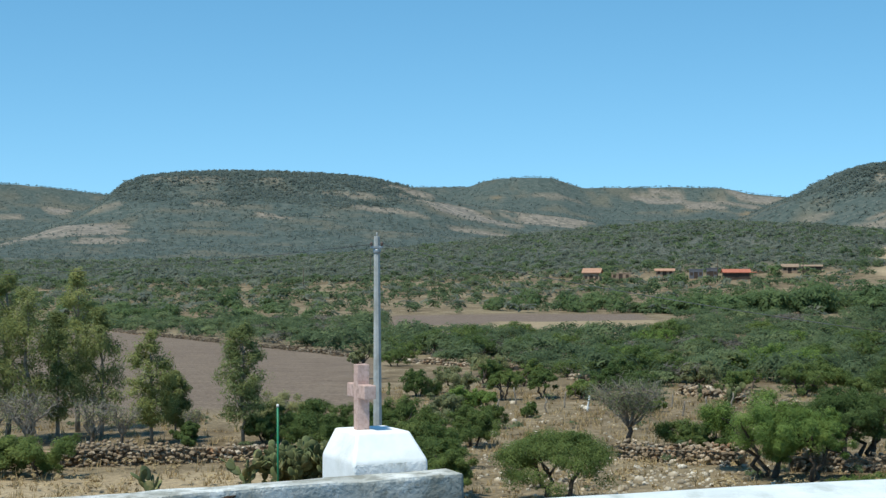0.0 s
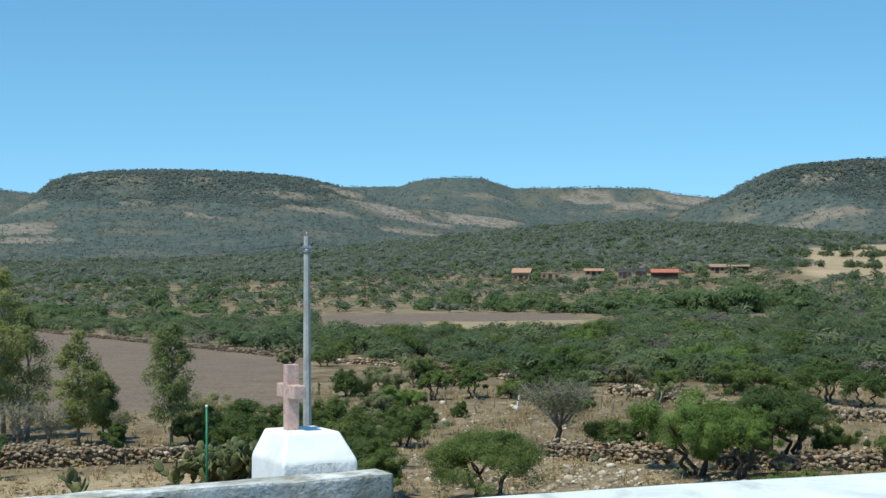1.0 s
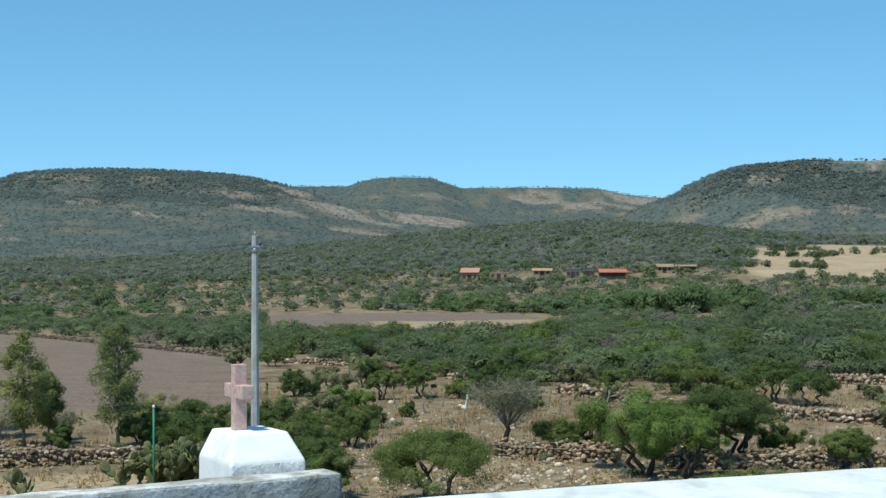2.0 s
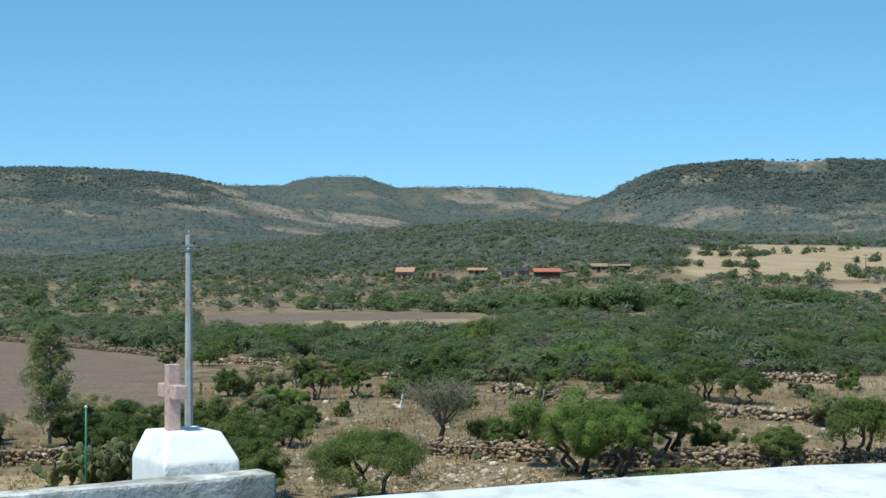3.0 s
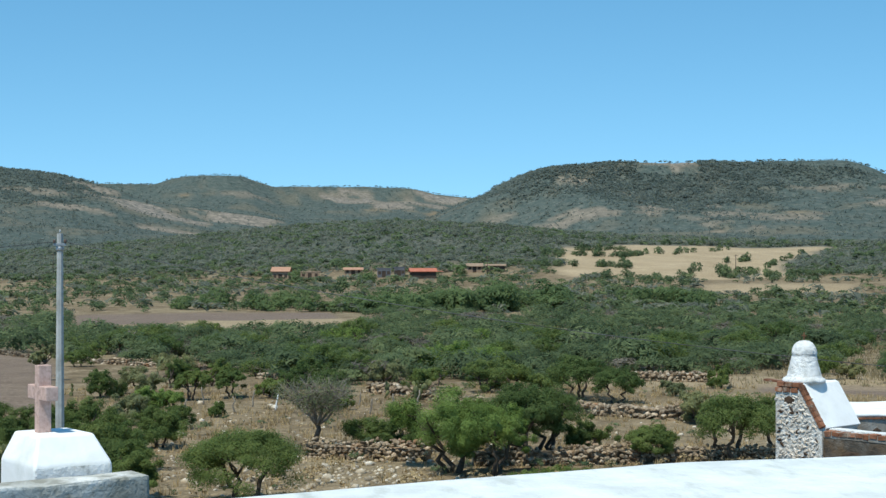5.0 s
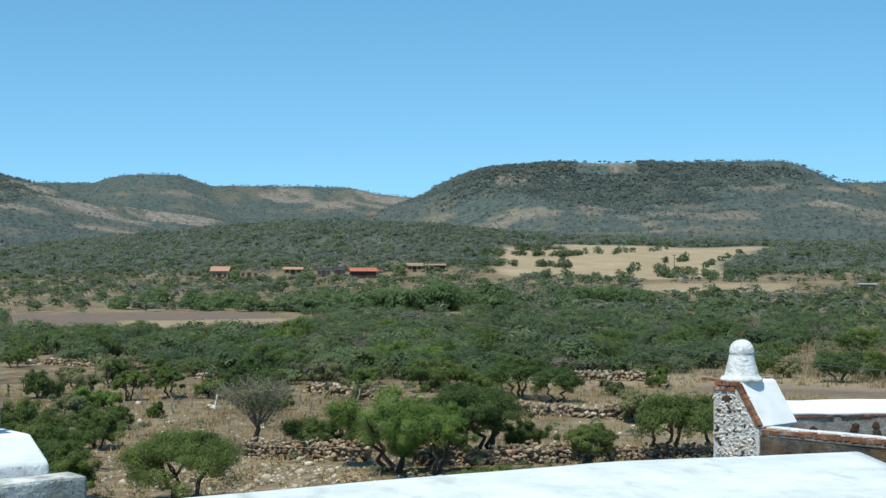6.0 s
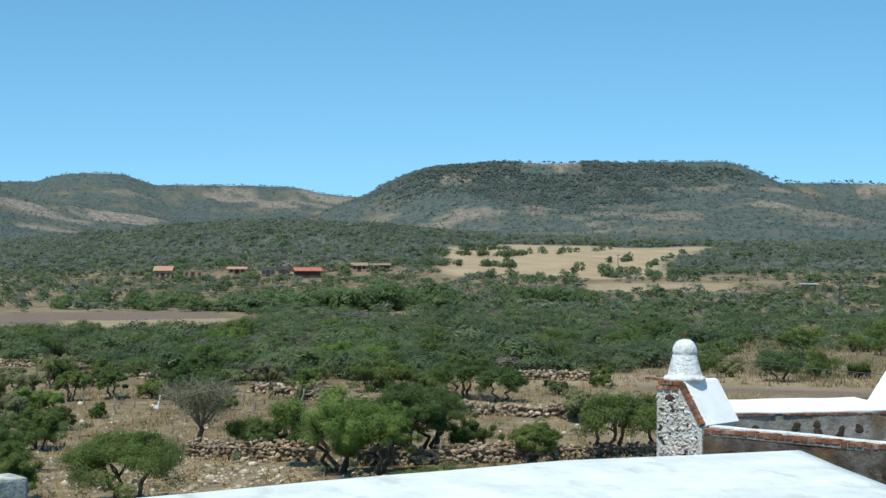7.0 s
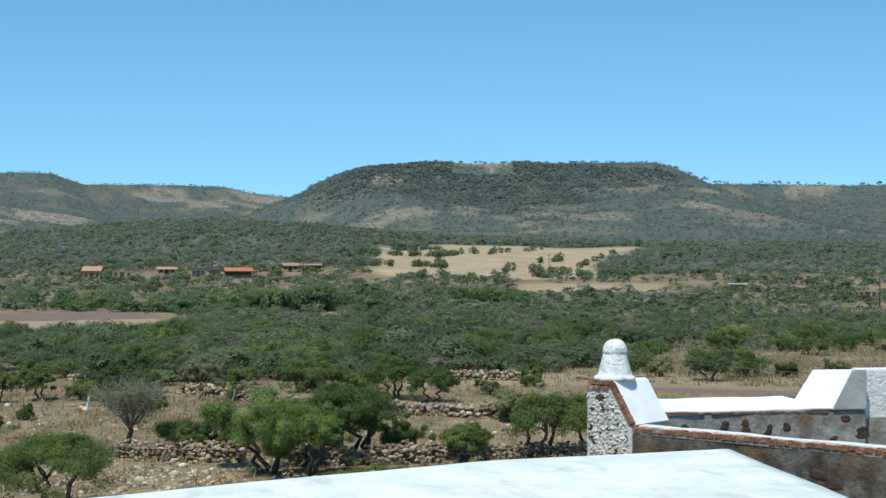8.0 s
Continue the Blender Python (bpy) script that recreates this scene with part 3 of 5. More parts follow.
def build_pedestal():
    """White chamfered block that carries the cross, turned about 24 degrees."""
    F = Vector((-0.985, 17.45))
    a = Vector((0.913, 0.407))
    b = Vector((-0.407, 0.913))
    s, inset, mid = 0.885, 0.125, 6.17
    ped = empty("cross_pedestal", pose(F.x, F.y, 0, 0, 0, 24.0), "bright whitewashed masonry block with sloping shoulders, on the parapet", "pedestal")
    bm = bmesh.new()
    deep = 1.04
    prism(bm, [(0, 0, 5.2), (s, 0, 5.2), (s, deep, 5.2), (0, deep, 5.2)], [(0, 0, mid), (s, 0, mid), (s, deep, mid), (0, deep, mid)])
    bm.faces.ensure_lookup_table()
    top = max(bm.faces, key=lambda f: f.calc_center_median().z)
    geom = bmesh.ops.extrude_face_region(bm, geom=[top])
    vs = [v for v in geom["geom"] if isinstance(v, bmesh.types.BMVert)]
    bmesh.ops.delete(bm, geom=[top], context="FACES_ONLY")
    for v in vs:
        v.co = Vector((s / 2 + (v.co.x - s / 2) * (1 - 2 * inset / s), 0.21 if v.co.y < s / 2 else deep - 0.10, 6.475))
    bmesh.ops.recalc_face_normals(bm, faces=bm.faces)
    bmesh.ops.bevel(bm, geom=bm.edges[:], offset=0.03, segments=3, affect="EDGES", profile=0.5)
    for v in bm.verts:
        v.co += 0.012 * noise.noise_vector(v.co * 3.1)
    for f in bm.faces:
        f.material_index = 1 if f.normal.y < -0.9 and f.calc_center_median().z < 6.15 else 0
    part("block", bm, WHITEWASH, ped).data.materials.append(GRIMY_WASH)
    bm = bmesh.new()
    cx, cy = 0.325, 0.60
    cross = empty("stone_cross", pose(F.x, F.y, 0, 0, 0, 24.0), "pink quarried-stone cross with dark weathering, on the white pedestal", "cross")
    box(bm, cx - 0.075, cy - 0.062, 6.46, cx + 0.075, cy + 0.062, 7.215, 0.012)
    for v in bm.verts:
        v.co += 0.004 * noise.noise_vector(v.co * 9)
    part("shaft", bm, CANTERA, cross)
    bm = bmesh.new()
    box(bm, cx - 0.073, cy - 0.275, 6.835, cx + 0.073, cy - 0.063, 6.99, 0.012)
    part("arm", bm, CANTERA, cross)
    bm = bmesh.new()
    box(bm, cx - 0.073, cy + 0.063, 6.835, cx + 0.073, cy + 0.275, 6.99, 0.012)
    part("arm", bm, CANTERA, cross)


build_pedestal()


def build_pinnacle():
    """Wall-end with sloping white shoulder, brick edges and a domed lantern; x runs along the wall."""
    u = Vector((0.517, -0.856))
    m = wall_frame((9.716, 23.03), u)
    pin = empty("pinnacle", m, "rubble-stone wall pinnacle with brick edging and a white domed finial", "pinnacle")
    # y is to the left of u: the outer face looks to -y
    T, ZT, ZB = 0.95, 6.39, 5.805
    bm = bmesh.new()
    side = [(0, -0.3), (0.84, -0.3), (0.84, ZB - 0.05), (0.44, ZT), (0.0, ZT)]
    prism(bm, [(x, 0.0, z) for x, z in side], [(x, T, z) for x, z in side], 0.015)
    part("body", bm, RUBBLE_MORTAR, pin)
    bm = bmesh.new()
    sl = [(0.38, ZT + 0.05), (0.42, ZT + 0.085), (0.48, ZT + 0.06), (0.88, ZB + 0.02), (0.82, ZB - 0.04)]
    prism(bm, [(x, 0.075, z) for x, z in sl], [(x, T + 0.02, z) for x, z in sl], 0.008)
    part("sloping_shoulder", bm, WHITEWASH, pin, "bright whitewashed sloping shoulder")
    bm = bmesh.new()
    box(bm, 0.06, 0.1, ZT, 0.40, T, ZT + 0.075, 0.01)
    part("cap", bm, WHITEWASH, pin)
    for k in range(3):            # two courses of headers round the top
        for c in range(2):
            piece("brick", BRICK_MESH, pin, sized(pose(0.065 + 0.142 * k + 0.035 * c, 0.055, ZT - 0.035 + 0.085 * c, 0, RNG.normal() * 2, RNG.normal() * 2), 0.128, 0.16, 0.072))
    for k in range(6):
        for c in range(2):
            piece("brick", BRICK_MESH, pin, sized(pose(0.045, 0.17 + 0.142 * k, ZT - 0.035 + 0.085 * c, 0, 0, 90 + RNG.normal() * 2), 0.128, 0.14, 0.072))
    piece("brick", BRICK_MESH, pin, sized(pose(-0.10, 0.10, ZT + 0.085, 0, 3, 10), 0.30, 0.14, 0.035))
    slope = math.degrees(math.atan2(ZT - ZB, 0.40))
    for k in range(8):
        t = (k + 0.3) / 8
        piece("brick", BRICK_MESH, pin, sized(pose(0.455 + 0.385 * t, 0.045, ZT + 0.03 + (ZB - ZT - 0.02) * t, 0, slope + RNG.normal() * 3, 0), 0.090, 0.13, 0.070))
    # rubble stones in the outer face; the hollow near the top is only dark colour
    rng = np.random.default_rng(3)
    for row in range(22):
        z = ZT - 0.11 - row * 0.052
        width = 0.34 + 0.42 * min(1.0, (ZT - z) / (ZT - ZB))
        for c in range(12):
            x = 0.065 + (c + 0.5 * (row % 2)) * 0.072 + rng.normal() * 0.024
            if x > width or (0.17 < x < 0.33 and z > ZT - 0.25):
                continue
            s = rng.uniform(0.04, 0.105)
            piece("stone", PALE_STONES[rng.integers(5)] if rng.random() < 0.86 else DARK_STONES_AND_HOLES[rng.integers(5)], pin, sized(pose(x, -0.004, z + rng.normal() * 0.022, rng.uniform(-30, 30), rng.uniform(-60, 60), rng.uniform(-25, 25)), s * 1.15, rng.uniform(0.02, 0.05), s * 0.75))
    # a flat dark stone stands in for the shade of the uncut hollow
    piece("stone", DARK_STONES_AND_HOLES[2], pin, sized(pose(0.25, 0.0, ZT - 0.19), 0.22, 0.03, 0.20))
    # finial
    bm = bmesh.new()
    prof = [(0.36, 0.0), (0.365, 0.035), (0.345, 0.06), (0.305, 0.075), (0.285, 0.12), (0.255, 0.22), (0.225, 0.33), (0.21, 0.395), (0.20, 0.415), (0.212, 0.43), (0.214, 0.455),
            (0.205, 0.51), (0.18, 0.56), (0.14, 0.60), (0.085, 0.63), (0.02, 0.642)]
    lathe(bm, prof, 36)
    for v in bm.verts:
        v.co += 0.014 * noise.noise_vector(v.co * 6)
        v.co = Vector((v.co.x * 0.90, v.co.y * 0.90, v.co.z))
        v.co += Vector((0.27, 0.36, ZT + 0.07))
    finial = part("finial", bm, GRIMY_WASH, pin, "white domed finial on a flared base")
    bm = bmesh.new()
    tube(bm, [(0.27, 0.36, ZT + 0.68), (0.27, 0.36, ZT + 0.83)], [0.012, 0.010], 6)
    tube(bm, [(0.23, 0.36, ZT + 0.78), (0.31, 0.36, ZT + 0.78)], [0.010, 0.010], 6)
    part("iron_cross", bm, RUST, finial, "stub of a rusty iron cross")

    # the low wall that runs on from the pinnacle, edged with bricks
    low = empty("brick_edged_wall", m, "low stone wall with a brick-edged, plastered coping", "wall", kind="structure")
    L = 9.0
    bm = bmesh.new()
    rough_box(bm, 0.85, 0.012, 3.7, L, 0.30, ZB - 0.10, 0.3, 0.02, 0.02, 11)
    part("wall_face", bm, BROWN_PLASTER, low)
    bm = bmesh.new()
    box(bm, 0.87, 0.05, -0.3, L - 0.05, 0.28, 3.69)
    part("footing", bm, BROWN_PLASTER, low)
    bm = bmesh.new()
    rough_box(bm, 0.89, 0.11, ZB - 0.095, L, 0.30, ZB + 0.012, 0.3, 0.016, 0.012, 15)
    part("coping", bm, GRIMY_WASH, low)
    bm = bmesh.new()
    rough_box(bm, 0.86, 0.004, ZB - 0.125, L, 0.108, ZB - 0.022, 0.3, 0.010, 0.01, 17)
    part("mortar_bed", bm, WALL_PLASTER, low, "grey mortar between the bricks")
    k, x = 0, 0.88
    while x < L - 0.1:
        w = 0.105 + 0.04 * rng.random()
        piece("brick", BRICK_MESH, low, sized(pose(x + w / 2, 0.088, ZB - 0.045 + rng.normal() * 0.006, rng.normal() * 3, rng.normal() * 3, rng.normal() * 3), w - rng.uniform(0.002, 0.014), 0.20, rng.uniform(0.060, 0.088)))
        if rng.random() < 0.6:
            piece("brick", BRICK_MESH, low, sized(pose(x + w / 2 + 0.06, 0.085, ZB - 0.118 + rng.normal() * 0.006, 0, rng.normal() * 4, rng.normal() * 4), w - 0.02, 0.14, 0.06))
        x += w
        k += 1
    # dark flush stones where the face has holes, the holes' shade in their colour
    for x, z, sx, sz in ((1.35, 5.42, 0.34, 0.16), (1.50, 5.30, 0.16, 0.12), (4.05, 5.18, 0.30, 0.22), (4.5, 4.86, 0.55, 0.30), (4.2, 5.30, 0.40, 0.20), (2.0, 5.32, 0.30, 0.12), (3.3, 5.12, 0.12, 0.10), (5.2, 5.2, 0.2, 0.16), (2.7, 5.05, 0.2, 0.12), (5.9, 4.9, 0.3, 0.2), (3.6, 4.75, 0.22, 0.16)):
        for _ in range(3):
            piece("stone", DARK_STONES_AND_HOLES[rng.integers(5)], low, sized(pose(x + rng.normal() * sx * 0.26, 0.012, z + rng.normal() * sz * 0.24, 0, rng.uniform(-18, 18), 0), sx * rng.uniform(0.7, 1.15), 0.05, sz * rng.uniform(0.9, 1.4)))


build_pinnacle()


# grey plaster for the stepped block's front, darkened by the shade on that side
BLOCK_FRONT_SHADED = surface("grey_shaded_block_plaster", [(0.3, (0.33, 0.33, 0.31)), (0.65, (0.48, 0.48, 0.46))], 3.0, stain=(0.27, 0.27, 0.25), stain_scale=1.5, bump=0.6, bump_scale=12, depth=0.03)


def build_back_roof():
    """Further roof: stone wall with a broad white top and a stepped white block."""
    m = wall_frame((12.2, 26.36), (0.997, -0.075))
    th = empty("far_roof", m, "plastered stone wall with a broad whitewashed top and stepped block", "roof", kind="structure")
    rng = np.random.default_rng(5)
    Z = 5.56
    bm = bmesh.new()
    rough_box(bm, 0.0, 0.0, 3.4, 4.43, 2.2, Z - 0.032, 0.35, 0.03, 0.03, 21)
    part("wall_face", bm, WALL_PLASTER, th)
    bm = bmesh.new()
    box(bm, 0.05, 0.05, -0.3, 9.0, 2.15, 3.39)
    part("footing", bm, WALL_PLASTER, th)
    bm = bmesh.new()
    rough_box(bm, -0.02, -0.008, Z - 0.030, 3.80, 2.25, Z + 0.018, 0.35, 0.025, 0.02, 25)
    part("coping", bm, WHITEWASH, th)
    bm = bmesh.new()
    side = [(3.74, Z - 0.03), (3.74, Z + 0.03), (4.12, Z + 0.72), (4.42, Z + 0.72), (4.42, Z - 0.03)]
    prism(bm, [(x, -0.045, z) for x, z in side], [(x - 0.04, 1.50, z - (0.12 if z > Z + 0.5 else 0)) for x, z in side], 0.02)
    # front faces take the greyer plaster, with their shade in the colour
    for f in bm.faces:
        f.material_index = 1 if f.normal.y < -0.9 else 0
    part("stepped_block", bm, WHITEWASH, th).data.materials.append(BLOCK_FRONT_SHADED)
    bm = bmesh.new()
    box(bm, 4.445, 0.22, Z - 0.24, 9.0, 0.62, Z + 0.70, 0.03)
    part("side_block", bm, GRIMY_WASH, th)
    bm = bmesh.new()
    rough_box(bm, 4.445, 0.19, 3.4, 9.0, 0.62, Z - 0.245, 0.35, 0.02, 0.02, 27)
    part("side_wall", bm, WALL_PLASTER, th)
    for x, z, sx, sz in ((2.05, 5.22, 0.17, 0.26), (2.5, 5.14, 0.2, 0.34), (2.85, 5.22, 0.2, 0.2), (1.55, 5.3, 0.16, 0.14), (3.3, 4.86, 0.28, 0.22), (1.2, 5.05, 0.14, 0.2), (3.75, 5.0, 0.12, 0.12), (4.0, 5.35, 0.22, 0.12), (4.3, 5.1, 0.3, 0.22), (0.8, 5.2, 0.2, 0.2)):
        for _ in range(3):
            piece("stone", DARK_STONES_AND_HOLES[rng.integers(5)], th, sized(pose(x + rng.normal() * sx * 0.26, 0.0, z + rng.normal() * sz * 0.24, 0, rng.uniform(-18, 18), 0), sx * rng.uniform(0.7, 1.15), 0.05, sz * rng.uniform(0.9, 1.4)))
    for k in range(25):
        if rng.random() < 0.88:
            piece("brick", BRICK_MESH, th, sized(pose(0.1 + 0.145 * k, 0.002, Z - 0.055 + rng.normal() * 0.004, 0, rng.normal() * 2, 0), 0.135, 0.05, rng.uniform(0.028, 0.046)))


build_back_roof()
# ---------- plants ----------
def leaf_cloud(rng, centres, radii, count, size, flat=0.7, up=0.55, long=2.5, puff=0.8):
    """Small three-cornered leaf sprays in clumps, lying mostly along the outside of the clump."""
    k = len(centres)
    which = np.repeat(np.arange(k), count)
    m = len(which)
    v = rng.normal(size=(m, 3))
    v /= np.linalg.norm(v, axis=1)[:, None]
    off = v * (rng.random(m) ** 0.4)[:, None] * radii[which][:, None]
    off[:, 2] *= flat
    c = centres[which] + off
    mid = centres.mean(0) * np.array([1, 1, 0.7])
    span = np.abs(centres - mid).max(0) + radii.max()
    n = v * puff + (c - mid) / span * (1.4 - puff) + rng.normal(size=v.shape) * (0.10 + 0.35 * puff) + np.array([0, 0, up * 0.6])
    n /= np.linalg.norm(n, axis=1)[:, None]
    t = np.cross(n, rng.normal(size=v.shape))
    t /= np.linalg.norm(t, axis=1)[:, None]
    b = np.cross(n, t)
    s = size * rng.uniform(0.6, 1.4, m)[:, None]
    tri = np.stack([c - t * s * long * 0.5 - b * s * 0.25, c - t * s * long * 0.3 + b * s * 0.36, c + t * s * long * 0.6], 1)
    return tri.reshape(-1, 3), np.arange(m * 3).reshape(-1, 3)


def limb_path(rng, a, b, bend=0.12, n=5):
    a, b = Vector(a), Vector(b)
    out = []
    for k in range(n):
        t = k / (n - 1)
        p = a.lerp(b, t)
        w = math.sin(math.pi * t) * bend * (b - a).length
        out.append(p + Vector((rng.normal() * w, rng.normal() * w, abs(rng.normal()) * w * 0.4)))
    return out


def crown_points(rng, kind, h, w, k):
    a = rng.uniform(0, 2 * math.pi, k)
    if kind == "umbrella":
        q = np.sqrt(rng.random(k))
        z = h * (0.90 - 0.30 * q ** 2 + rng.normal(size=k) * 0.05)
        low = rng.random(k) < 0.22
        z[low] -= h * 0.20
        r = w * 0.5 * q * 0.86
        rad = w * rng.uniform(0.070, 0.130, k)
    elif kind == "tall":
        s = rng.random(k)
        z = h * (0.20 + 0.77 * s)
        prof = np.interp(s, [0, 0.2, 0.45, 0.75, 1.0], [0.5, 0.95, 1.0, 0.7, 0.16])
        r = w * 0.5 * prof * np.sqrt(rng.random(k)) * 0.8
        rad = w * rng.uniform(0.12, 0.24, k) * np.interp(s, [0, 1], [1, 0.65])
    else:
        low, high, lift = (0.34, 0.80, 0.16) if kind == "open" else (0.26, 0.76, 0.08)
        # several rounded lobes of unequal size make the outline uneven
        lobes = 5 + int(w)
        la = rng.uniform(0, 2 * math.pi, lobes)
        lr = w * 0.5 * np.sqrt(rng.uniform(0.03, 0.75 if kind == "open" else 0.55, lobes))
        lz = h * rng.uniform(low, high, lobes) * (1 - 0.25 * (lr / (w * 0.5)) ** 2)
        ls = rng.uniform(0.7, 1.25, lobes) * w * (0.165 if kind == "open" else 0.23)
        which = rng.integers(lobes, size=k)
        q = rng.normal(size=(k, 3))
        q /= np.linalg.norm(q, axis=1)[:, None]
        q *= (rng.random(k) ** 0.5 * ls[which])[:, None]
        px, py = lr[which] * np.cos(la[which]) + q[:, 0], lr[which] * np.sin(la[which]) + q[:, 1]
        z = np.clip(lz[which] + q[:, 2] * 0.9 * h / max(w, h) * 1.2, lift * h, 0.95 * h)
        r, a = np.hypot(px, py), np.arctan2(py, px)
        rad = w * (rng.uniform(0.045, 0.085, k) if kind == "open" else rng.uniform(0.06, 0.11, k))
    return np.stack([r * np.cos(a), r * np.sin(a), z], 1), rad


def make_tree(name, kind, h, w, leaf, bark, label, category="tree", seed=0, clumps=60, leaves=70, size=0.13, trunks=2, group="", stems=True):
    rng = np.random.default_rng(seed + 100)
    th = empty(name, pose(0, 0, 0), label, category, group)
    centres, rad = crown_points(rng, kind, h, w, clumps)
    lean = rng.uniform(-0.25, 0.25, 2)
    centres[:, 0] += lean[0] * w * 0.2 * centres[:, 2] / h
    if stems:
        if kind == "tall":
            bm = bmesh.new()
            top = (lean[0] * w * 0.2, lean[1] * 0.2, h * 0.9)
            tube(bm, limb_path(rng, (0, 0, -0.15), top, 0.02, 8), np.linspace(0.017 * h, 0.004 * h, 8), 8)
            trunk = part("trunk", bm, bark, th)
            for k in range(9):
                z = h * (0.22 + 0.6 * k / 9)
                c = centres[np.argmin(np.abs(centres[:, 2] - z - 0.12 * h) + rng.random(len(centres)) * 0.2)]
                bm = bmesh.new()
                tube(bm, limb_path(rng, (top[0] * z / h, top[1] * z / h, z), c, 0.06, 4), np.linspace(0.006 * h, 0.002 * h, 4), 5)
                part("limb", bm, bark, trunk)
        else:
            for k in range(trunks):
                a = 2 * math.pi * (k + rng.random() * 0.5) / trunks
                base = (0.035 * w * math.cos(a), 0.035 * w * math.sin(a), -0.12)
                fork = (0.17 * w * math.cos(a), 0.17 * w * math.sin(a), h * (0.42 if kind == "umbrella" else 0.34))
                r0 = (0.020 if kind == "open" else 0.027) * h + 0.012
                bm = bmesh.new()
                tube(bm, limb_path(rng, base, fork, 0.10, 6), np.linspace(r0 * 1.2, r0 * 0.75, 6), 8)
                trunk = part("trunk", bm, bark, th)
                order = np.argsort(np.hypot(centres[:, 0] - fork[0] * 2, centres[:, 1] - fork[1] * 2) + rng.random(len(centres)) * 0.3 * w)
                for c in centres[order[:5]]:
                    bm = bmesh.new()
                    tube(bm, limb_path(rng, fork, c, 0.10, 5), np.linspace(r0 * 0.62, r0 * 0.16, 5), 6)
                    part("limb", bm, bark, trunk)
    v, f = leaf_cloud(rng, centres, rad, leaves, size, 0.6 if kind == "umbrella" else 0.8)
    v[:, 2] = np.maximum(v[:, 2], 0.03)
    child("crown", mesh_of("crown", v, f, leaf), th)
    return th


def twiggy(name, h, w, label, seed, twigs=260, leaves=500):
    """A nearly bare, grey, many-branched tree."""
    rng = np.random.default_rng(seed)
    th = empty(name, pose(0, 0, 0), label, "tree")
    bm = bmesh.new()
    tube(bm, limb_path(rng, (0, 0, -0.1), (0.02, 0, h * 0.34), 0.06, 5), np.linspace(0.05 * h, 0.034 * h, 5) * 0.8, 8)
    trunk = part("trunk", bm, BARK, th)
    ends = []
    for k in range(11):
        a, e = 2 * math.pi * k / 11 + rng.normal() * 0.2, rng.uniform(0.35, 0.95)
        end = Vector((math.cos(a) * w * 0.36 * e, math.sin(a) * w * 0.36 * e, h * (0.92 - 0.28 * e)))
        bm = bmesh.new()
        path = limb_path(rng, (0.02, 0, h * 0.30), end, 0.08, 6)
        tube(bm, path, np.linspace(0.017 * h, 0.005 * h, 6), 6)
        part("limb", bm, TWIG, trunk)
        ends.append(path)
    verts, faces = [], []
    for k in range(twigs):
        path = ends[rng.integers(len(ends))]
        p = np.array(path[rng.integers(2, 6)])
        d = rng.normal(size=3) + np.array([p[0], p[1], 0.8 * h * 0.3]) * 1.1
        d /= np.linalg.norm(d)
        s = np.cross(d, rng.normal(size=3))
        s *= 0.007 * h / 2.5 / np.linalg.norm(s)
        q = p + d * w * rng.uniform(0.10, 0.24) + rng.normal(size=3) * 0.05
        m2 = (p + q) / 2 + rng.normal(size=3) * 0.03 * w
        i = len(verts)
        verts += [p - s, p + s, m2 + s * 0.8, m2 - s * 0.8, q]
        faces += [(i, i + 1, i + 2, i + 3), (i + 3, i + 2, i + 4, i + 4)]
    quads = [f if len(set(f)) == 4 else None for f in faces]
    tris = [(f[0], f[1], f[2]) for f, q in zip(faces, quads) if q is None]
    me = bpy.data.meshes.new("twig_mass")
    me.from_pydata([tuple(v) for v in verts], [], [q for q in quads if q] + tris)
    me.materials.append(TWIG)
    child("twig_mass", me, th)["kind"] = "stuff"
    c = np.array([path[j] for path in ends for j in (3, 4, 5)])
    c = np.concatenate([c, c * np.array([1.18, 1.18, 1.06])]) + rng.normal(size=(2 * len(c), 3)) * 0.05 * w
    v, f = leaf_cloud(rng, c, rng.uniform(0.10, 0.17, len(c)) * w, leaves // len(c), 0.060)
    child("leaves", mesh_of("leaves", v, f, LEAF_GREY), th, "sparse grey-green leaves")["kind"] = "stuff"
    return th


def place(th, az, d, turn=0.0, sink=0.0):
    p = spot(az, d)
    th.matrix_basis = pose(p.x, p.y, p.z - sink, 0, 0, turn)
    return th


